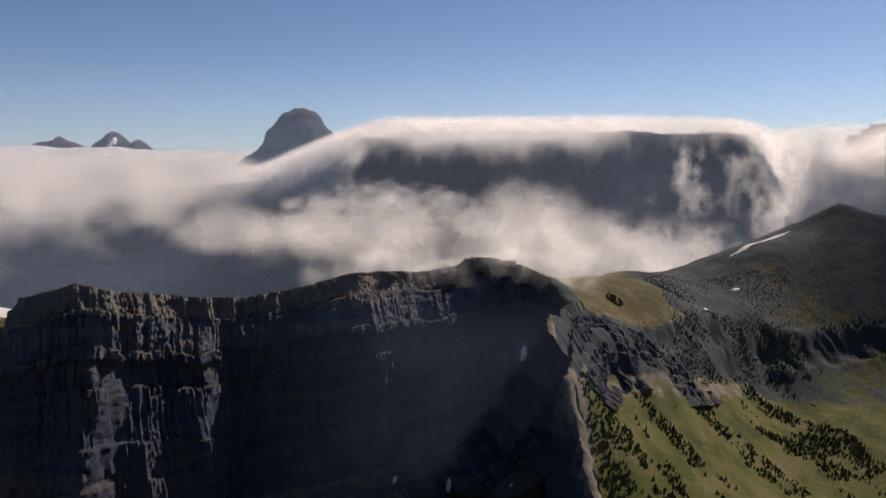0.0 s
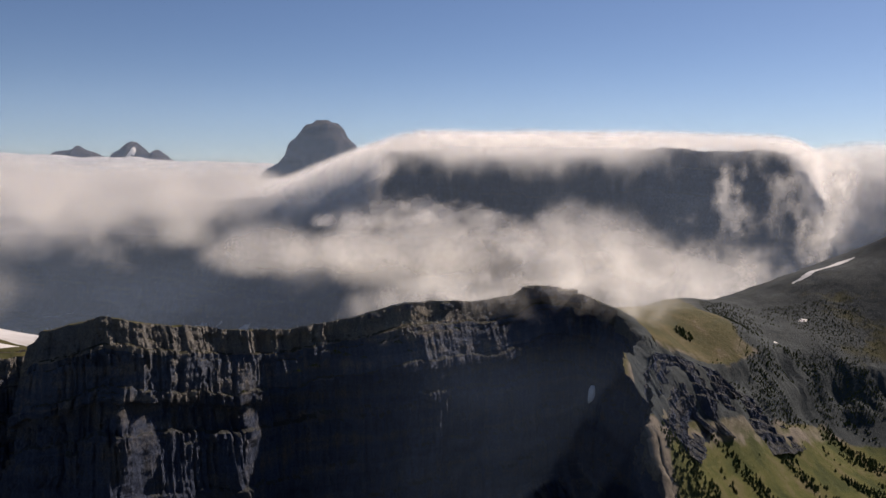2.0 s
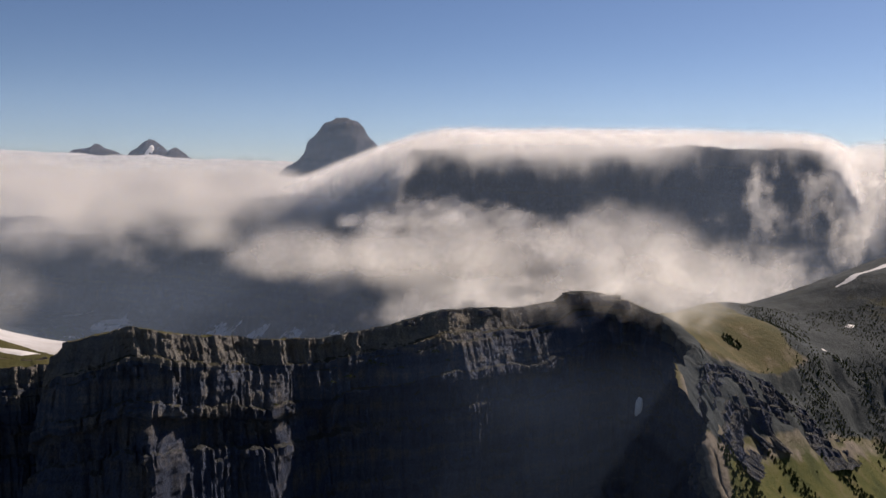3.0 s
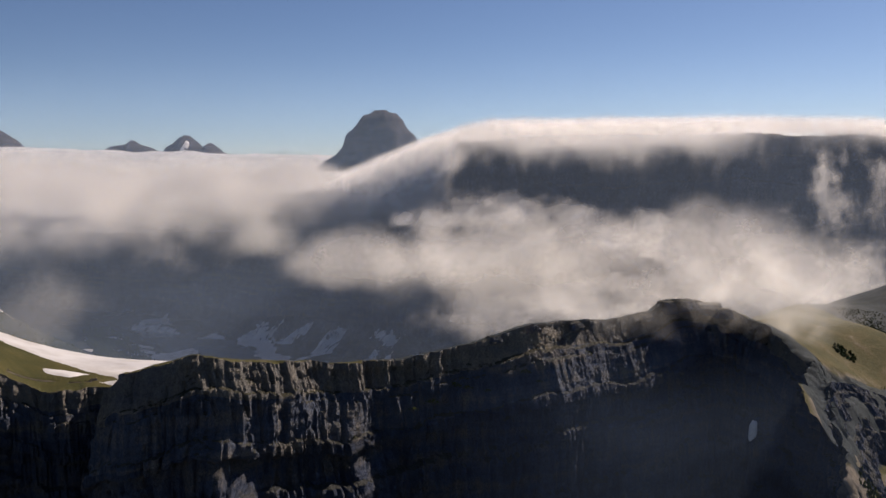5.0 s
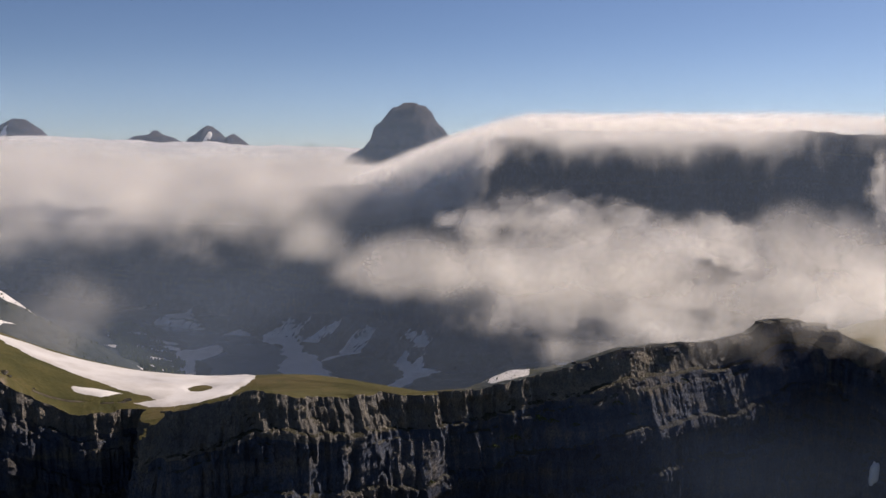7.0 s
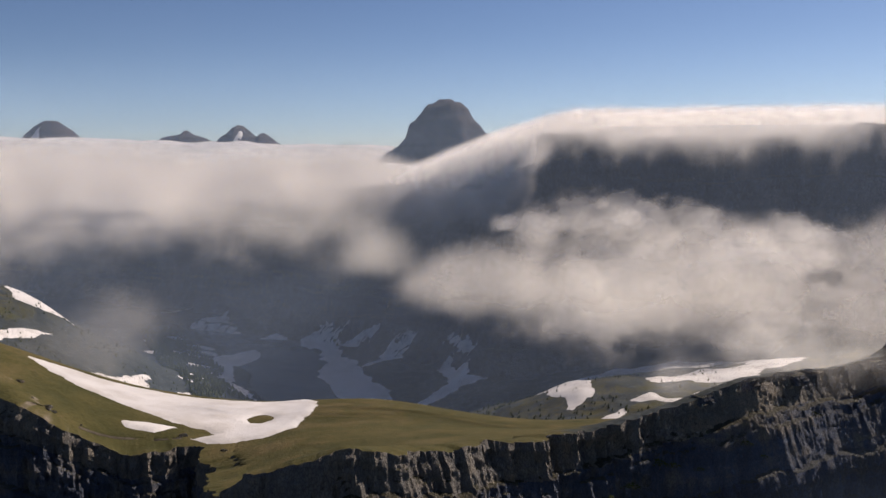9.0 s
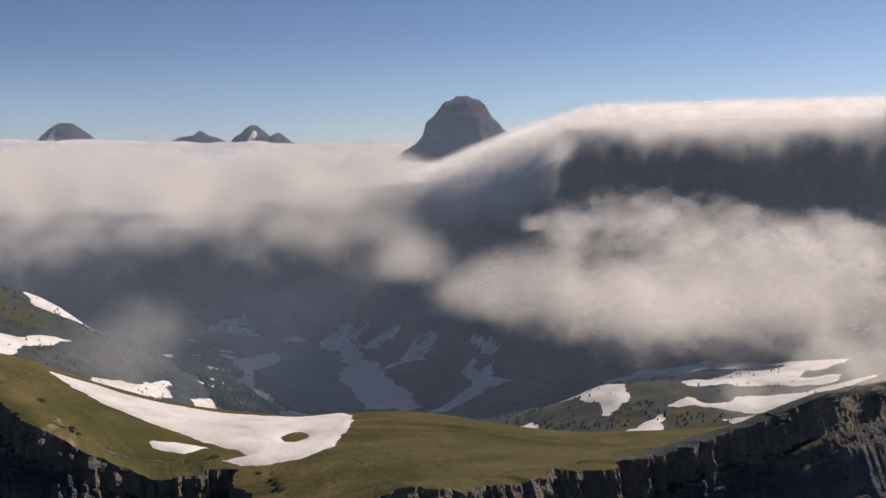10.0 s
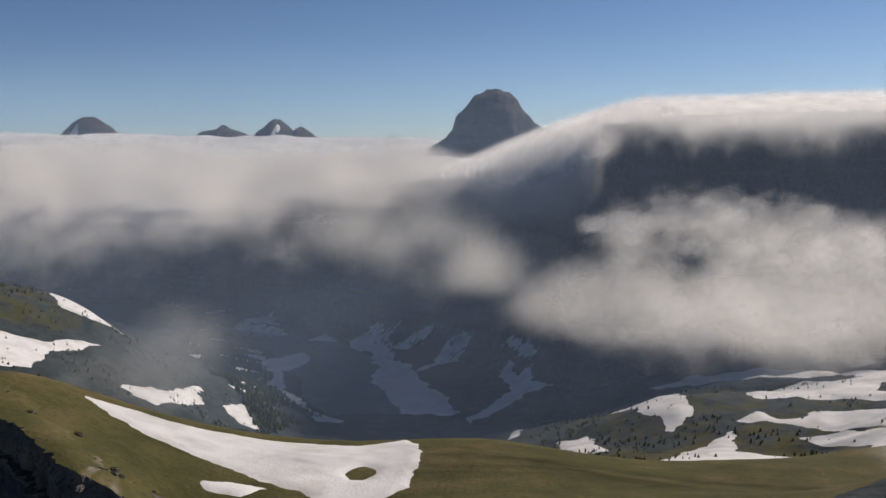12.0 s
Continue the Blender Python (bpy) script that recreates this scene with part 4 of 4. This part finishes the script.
woods("fir woods between snow clearings by the lake", 2600, ((-1060, -600, 1280, 2080), lambda x, y: (fbm(x / 70, y / 90, 0, 3, 915) + 0.45) * (outline_distance(x, y, LAKE) < -45) * np.min([np.hypot((x - q[0]) / q[2], (y - q[1]) / q[3]) > 0.9 for q in CLEARINGS], axis=0) * (y > 1750 - 1.6 * (x + 900))), (5, 11), 24)
woods("scattered firs on the snowy plateau", 700, ((-330, 140, 930, 1330), lambda x, y: fbm(x / 45, y / 45, 0, 3, 917) * 1.3 + 0.0015 * (-60 - x)), (2.0, 4.6), 25)
woods("dark scrub and firs on the green hill", 900, ((-980, -560, 930, 1420), lambda x, y: fbm(x / 60, y / 60, 0, 3, 919) + 0.2), (1.8, 4.2), 26, 4, 4)


# ---------------------------------------------------------------- clouds
def cloud(name, label, density, box, pitch, gap, lean, material, group="clouds", seed=0, cut=-0.45, soft=30.0):
    """A cloud as a stack of thin leaning sheets; density(x, y, z) is above 0 inside."""
    (x0, x1), (y0, y1), (z0, z1) = box
    xs, zs = np.arange(x0, x1 + pitch, pitch), np.arange(z0, z1 + pitch * 0.6, pitch * 0.6)
    XS, ZS = np.meshgrid(xs, zs)
    verts, faces, dens, grad, n = [], [], [], [], 0
    tilt = math.tan(radians(lean))
    reach = (z1 - z0) * tilt / 2
    for k, yk in enumerate(np.arange(y0 - reach, y1 + reach, gap)):
        YS = yk + (ZS - (z0 + z1) / 2) * tilt + gap * 0.6 * fbm(XS / (gap * 4), ZS / (gap * 4), 0, 2, seed + k)
        d = density(XS, YS, ZS)
        q = np.maximum.reduce([d[:-1, :-1], d[1:, :-1], d[:-1, 1:], d[1:, 1:]])
        keep = q > cut
        if not keep.any():
            continue
        e = soft
        g = -np.stack([density(XS + e, YS, ZS) - density(XS - e, YS, ZS), density(XS, YS + e, ZS) - density(XS, YS - e, ZS), density(XS, YS, ZS + e) - density(XS, YS, ZS - e)], -1)
        g /= np.linalg.norm(g, axis=-1, keepdims=True) + 1e-6
        verts.append(np.stack([XS, YS, ZS], -1).reshape(-1, 3))
        faces.append(grid_faces(len(zs), len(xs), keep) + n)
        dens.append(d.ravel()), grad.append(g.reshape(-1, 3))
        n += XS.size
    V, F = np.vstack(verts), np.vstack(faces)
    used = np.unique(F)
    remap = np.zeros(len(V), np.int64)
    remap[used] = np.arange(len(used))
    ob = mesh_object(name, V[used], remap[F], material)
    ob.data.attributes.new("dens", "FLOAT", "POINT").data.foreach_set("value", np.concatenate(dens)[used].astype(np.float32))
    ob.data.attributes.new("grad", "FLOAT_VECTOR", "POINT").data.foreach_set("vector", np.vstack(grad)[used].astype(np.float32).ravel())
    return tagged(ob, label, "cloud", group, "stuff")


def smin(*parts):
    """Soft least of several densities."""
    return -0.18 * np.log(sum(np.exp(-np.clip(p, -6, 6) / 0.18) for p in parts))


def sea_density(x, y, z):
    top = 299 + 12 * fbm(x / 260, y / 260, 0, 3, 701) + np.interp(x, [-1500, -900, -560, -480, -300], [58, 42, 26, 4, 4]) - 0.26 * np.clip(2230 - y, 0, 900)
    top = top + (30 * fbm(x / 150, y / 150, 0, 4, 704) + 14) * step(y, 2230, 1950)
    floor = 85 + 75 * fbm(x / 220, y / 300, 0, 3, 703) + np.interp(x, [-900, -450, -250], [-20, 30, 120])
    front = 1720 + 120 * fbm(x / 200, z / 120, 0, 3, 705)
    d = smin((top - z) / 42, (z - floor) / 140, (y - front) / 190, (-230 - x) / 80)
    return d + 0.95 * fbm(x / 150, y / 130, z / 85, 4, 707)


def cap_density(x, y, z):
    wall_y = np.interp(x, FAR[:, 0], FAR[:, 1])
    top = np.interp(x, [-700, -520, -444, -244, -106, 280, 653, 816, 985, 1400], [258, 276, 296, 362, 400, 402, 397, 372, 400, 412]) + 6 * fbm(x / 130, y / 130, 0, 3, 711)
    floor = np.interp(x + 24 * fbm(z / 34, y / 90, 0, 3, 722), [-480, -300, -230, -190, -160, -120, -60, 0, 300, 420, 620, 680, 715, 800, 900, 1100], [145, 150, 165, 200, 290, 318, 300, 288, 304, 338, 340, 310, 140, 105, 120, 160]) + 12 * fbm(x / 110, y / 200, 0, 3, 713)
    front = wall_y - np.interp(x, [-540, -180], [10, 125]) - np.clip(370 - z, 0, 400) * 0.45 - 12 * fbm(x / 90, z / 120, 0, 3, 717)
    arch = top - np.clip((wall_y + 20 - y) / 110, 0, 2) ** 2 * 24
    d = smin((arch - z) / 22, (z - floor) / np.interp(x, [-260, -90], [105, 52]), (y - front) / 50, (wall_y + 420 - y) / 60, (x + 640) / 140)
    return d + 0.20 * fbm(x / 100, y / 120, z / 90, 4, 719)


def blobs(rows, amp, scale, seed):
    def density(x, y, z):
        d = -9.0
        for cx, cy, cz, rx, ry, rz in rows:
            r = np.sqrt(((x - cx) / rx) ** 2 + ((y - cy) / ry) ** 2 + ((z - cz) / rz) ** 2)
            d = np.maximum(d, 1 - r) if np.ndim(d) == 0 else np.logaddexp(d * 5, (1 - r) * 5) / 5
        return d * 1.15 + amp * fbm(x / scale, y / scale, z / (scale * 0.7), 4, seed)
    return density


cloud("cloud_sea", "grey-white cloud sea spilling over the valley's far side", sea_density, ((-2300, -150), (1620, 2350), (20, 400)), 26, 20, 12, cloud_mass, seed=730, soft=45)
cloud("cap_cloud", "bright cap cloud pouring over the mountain wall", cap_density, ((-700, 1500), (1600, 2080), (90, 430)), 20, 13, 8, cloud_dense, seed=740, soft=60)
cloud("cloud_bank", "sunlit cloud bank drifting behind the ridge", blobs([(-195, 800, 228, 75, 60, 28), (-110, 800, 230, 92, 68, 30), (-48, 805, 228, 66, 66, 33), (86, 820, 246, 62, 68, 42), (134, 805, 224, 50, 60, 42), (60, 812, 208, 60, 60, 26)], 0.42, 52, 751),
      ((-320, 320), (700, 930), (140, 320)), 8, 14, 30, cloud_soft, seed=750, soft=40, cut=-0.6)
cloud("mist_skirt", "thin mist trailing below the cloud bank", blobs([(70, 850, 184, 95, 70, 40), (-70, 850, 205, 120, 60, 26)], 0.7, 45, 755), ((-260, 330), (770, 930), (110, 250)), 9, 20, 25, cloud_thin, seed=756, soft=20, cut=-0.75)
cloud("cloud_puff", "small torn cloud puff over the valley", blobs([(-318, 790, 260, 52, 40, 28), (-284, 800, 247, 48, 36, 26), (-350, 800, 266, 40, 36, 22)], 0.75, 44, 761), ((-430, -210), (730, 860), (190, 325)), 7, 9, 30, cloud_thin, seed=760, soft=30, cut=-0.6)
cloud("mist_wisp", "thin mist over the wooded slope", blobs([(-514, 853, 165, 60, 60, 40), (-480, 880, 185, 45, 45, 30)], 0.5, 40, 771), ((-600, -400), (780, 950), (110, 240)), 7, 24, 30, cloud_thin, seed=770, cut=-0.75)

# only its left fringe shows; the rest is added to shade the right-hand mountain
cloud("cap_cloud", "cloud behind the dark summit, carried on unseen to shade it", blobs([(690, 1150, 310, 130, 85, 44), (800, 1210, 314, 150, 110, 48), (1000, 1300, 322, 240, 150, 60), (630, 1210, 300, 80, 80, 40)], 0.35, 60, 743), ((500, 1350), (1020, 1500), (210, 410)), 16, 8, -20, cloud_dense, seed=744, soft=50, cut=-0.5)


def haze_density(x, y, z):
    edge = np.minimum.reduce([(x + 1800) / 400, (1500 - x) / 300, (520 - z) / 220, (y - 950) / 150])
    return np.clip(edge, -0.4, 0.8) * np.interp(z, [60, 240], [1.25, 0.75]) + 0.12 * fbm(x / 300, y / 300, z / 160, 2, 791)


# thin sheets stand in for aerial haze, its blue put into their tint
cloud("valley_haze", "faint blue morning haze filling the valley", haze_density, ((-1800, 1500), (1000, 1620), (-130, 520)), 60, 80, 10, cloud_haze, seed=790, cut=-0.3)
def fringe_density(x, y, z):
    body = blobs([(560, 1700, 255, 110, 50, 70), (640, 1690, 200, 105, 50, 95), (690, 1690, 270, 70, 50, 80), (480, 1700, 200, 80, 45, 40)], 0.0, 50, 1)(x, y, z)
    return np.minimum(body, 0.35) - 0.27 + 1.5 * fbm(x / 38, y / 60, z / 70, 4, 783, 0.6)


cloud("mist_wisp", "torn curling mist on the mountain wall's corner", fringe_density, ((400, 800), (1640, 1750), (100, 350)), 8, 22, 12, cloud_soft, seed=784, soft=14, cut=-0.6)
cloud("mist_bank", "pale mist lying behind the snowy plateau", blobs([(120, 1430, 80, 230, 90, 75), (360, 1440, 120, 200, 90, 85), (-60, 1450, 70, 180, 80, 62), (110, 1430, 150, 220, 90, 75)], 0.5, 70, 793), ((-330, 600), (1310, 1540), (0, 300)), 14, 24, 15, cloud_soft, seed=794, cut=-0.6)
cloud("mist_wisp", "torn mist curling round the ridge's knob", blobs([(70, 724, 214, 60, 26, 36), (120, 732, 200, 50, 28, 40), (-20, 696, 204, 60, 24, 26), (-75, 655, 206, 36, 20, 18)], 0.9, 26, 795), ((-150, 220), (600, 780), (110, 280)), 6, 7, 8, cloud_veil, seed=796, soft=12, cut=-0.9)
cloud("mist_wisp", "torn bright mist hanging before the mountain wall", blobs([(-63, 1192, 238, 56, 50, 28), (-150, 1180, 232, 70, 50, 26), (20, 1200, 232, 60, 50, 30), (120, 1200, 224, 60, 50, 26), (-60, 1195, 206, 150, 45, 30), (90, 1200, 200, 130, 45, 30)], 1.15, 34, 797), ((-260, 260), (1120, 1260), (160, 310)), 7, 18, 30, cloud_soft, seed=798, cut=-0.75)

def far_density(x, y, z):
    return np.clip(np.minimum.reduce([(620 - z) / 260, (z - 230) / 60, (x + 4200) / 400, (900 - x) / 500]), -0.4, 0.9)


# blue-tinted sheets that imitate distance haze on the peaks behind
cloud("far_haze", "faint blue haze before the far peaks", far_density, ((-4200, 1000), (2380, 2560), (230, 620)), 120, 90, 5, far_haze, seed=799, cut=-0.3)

def veil_density(x, y, z):
    lip = np.interp(x, [-150, 0, 300, 420, 620, 680], [326, 296, 304, 338, 340, 310])
    return 0.0 - (lip - z) / 70 + 1.4 * fbm(x / 42, y / 90, z / 170, 4, 841, 0.55)


cloud("mist_wisp", "thin mist veils hanging below the cap cloud", veil_density, ((-150, 690), (1650, 1760), (170, 350)), 8, 22, 20, cloud_thin, seed=842, soft=25, cut=-0.75)
# blue-tinted sheets added before the cliff to lighten its shade
cloud("mist_wisp", "faint blue sheets added to lift the cliff's shade", lambda x, y, z: np.clip(np.minimum.reduce([(x + 160) / 160, (130 - x) / 60, (z - 50) / 50, (205 - z) / 40]), -0.4, 0.9), ((-200, 150), (545, 640), (40, 210)), 24, 18, 5, shade_lift, seed=820, cut=-0.3)

# far top of the cloud sea
sx, sy = spaced([(-5200, -2400, 60), (-2400, 1400, 35), (1400, 5200, 60)]), spaced([(2250, 3000, 25), (3000, 4300, 40), (4300, 6200, 120)])
SX, SY = np.meshgrid(sx, sy)
SZ = 280 + 16 * step(SY, 3000, 4000) * fbm(SX / 120, SY / 300, 0, 4, 785) + 14 * fbm(SX / 260, SY / 260, 0, 3, 701) + (50 - 0.035 * np.clip(SX + 1150, -2500, 900)) * step(SY, 2400, 4100) + 10 * fbm(SX / 90, SY / 140, 0, 4, 781) - 130 * step(SX, -100, 200) * (1 - step(SY, 3000, 3600)) - 150 * (1 - step(SY, 2250, 2520))
far_mist = Mat("far cloud top")
far_cloud = far_mist.finish(far_mist.mix(far_mist.range(far_mist.noise(0.008, 4), 0.35, 0.7), (0.50, 0.485, 0.465), (0.42, 0.415, 0.41)), 1.0, None, 0.0)
tagged(mesh_object("cloud_top", np.stack([SX.ravel(), SY.ravel(), SZ.ravel()], 1), grid_faces(len(sy), len(sx)), far_cloud), "level white cloud sea reaching to the skyline", "cloud", "clouds", "stuff")
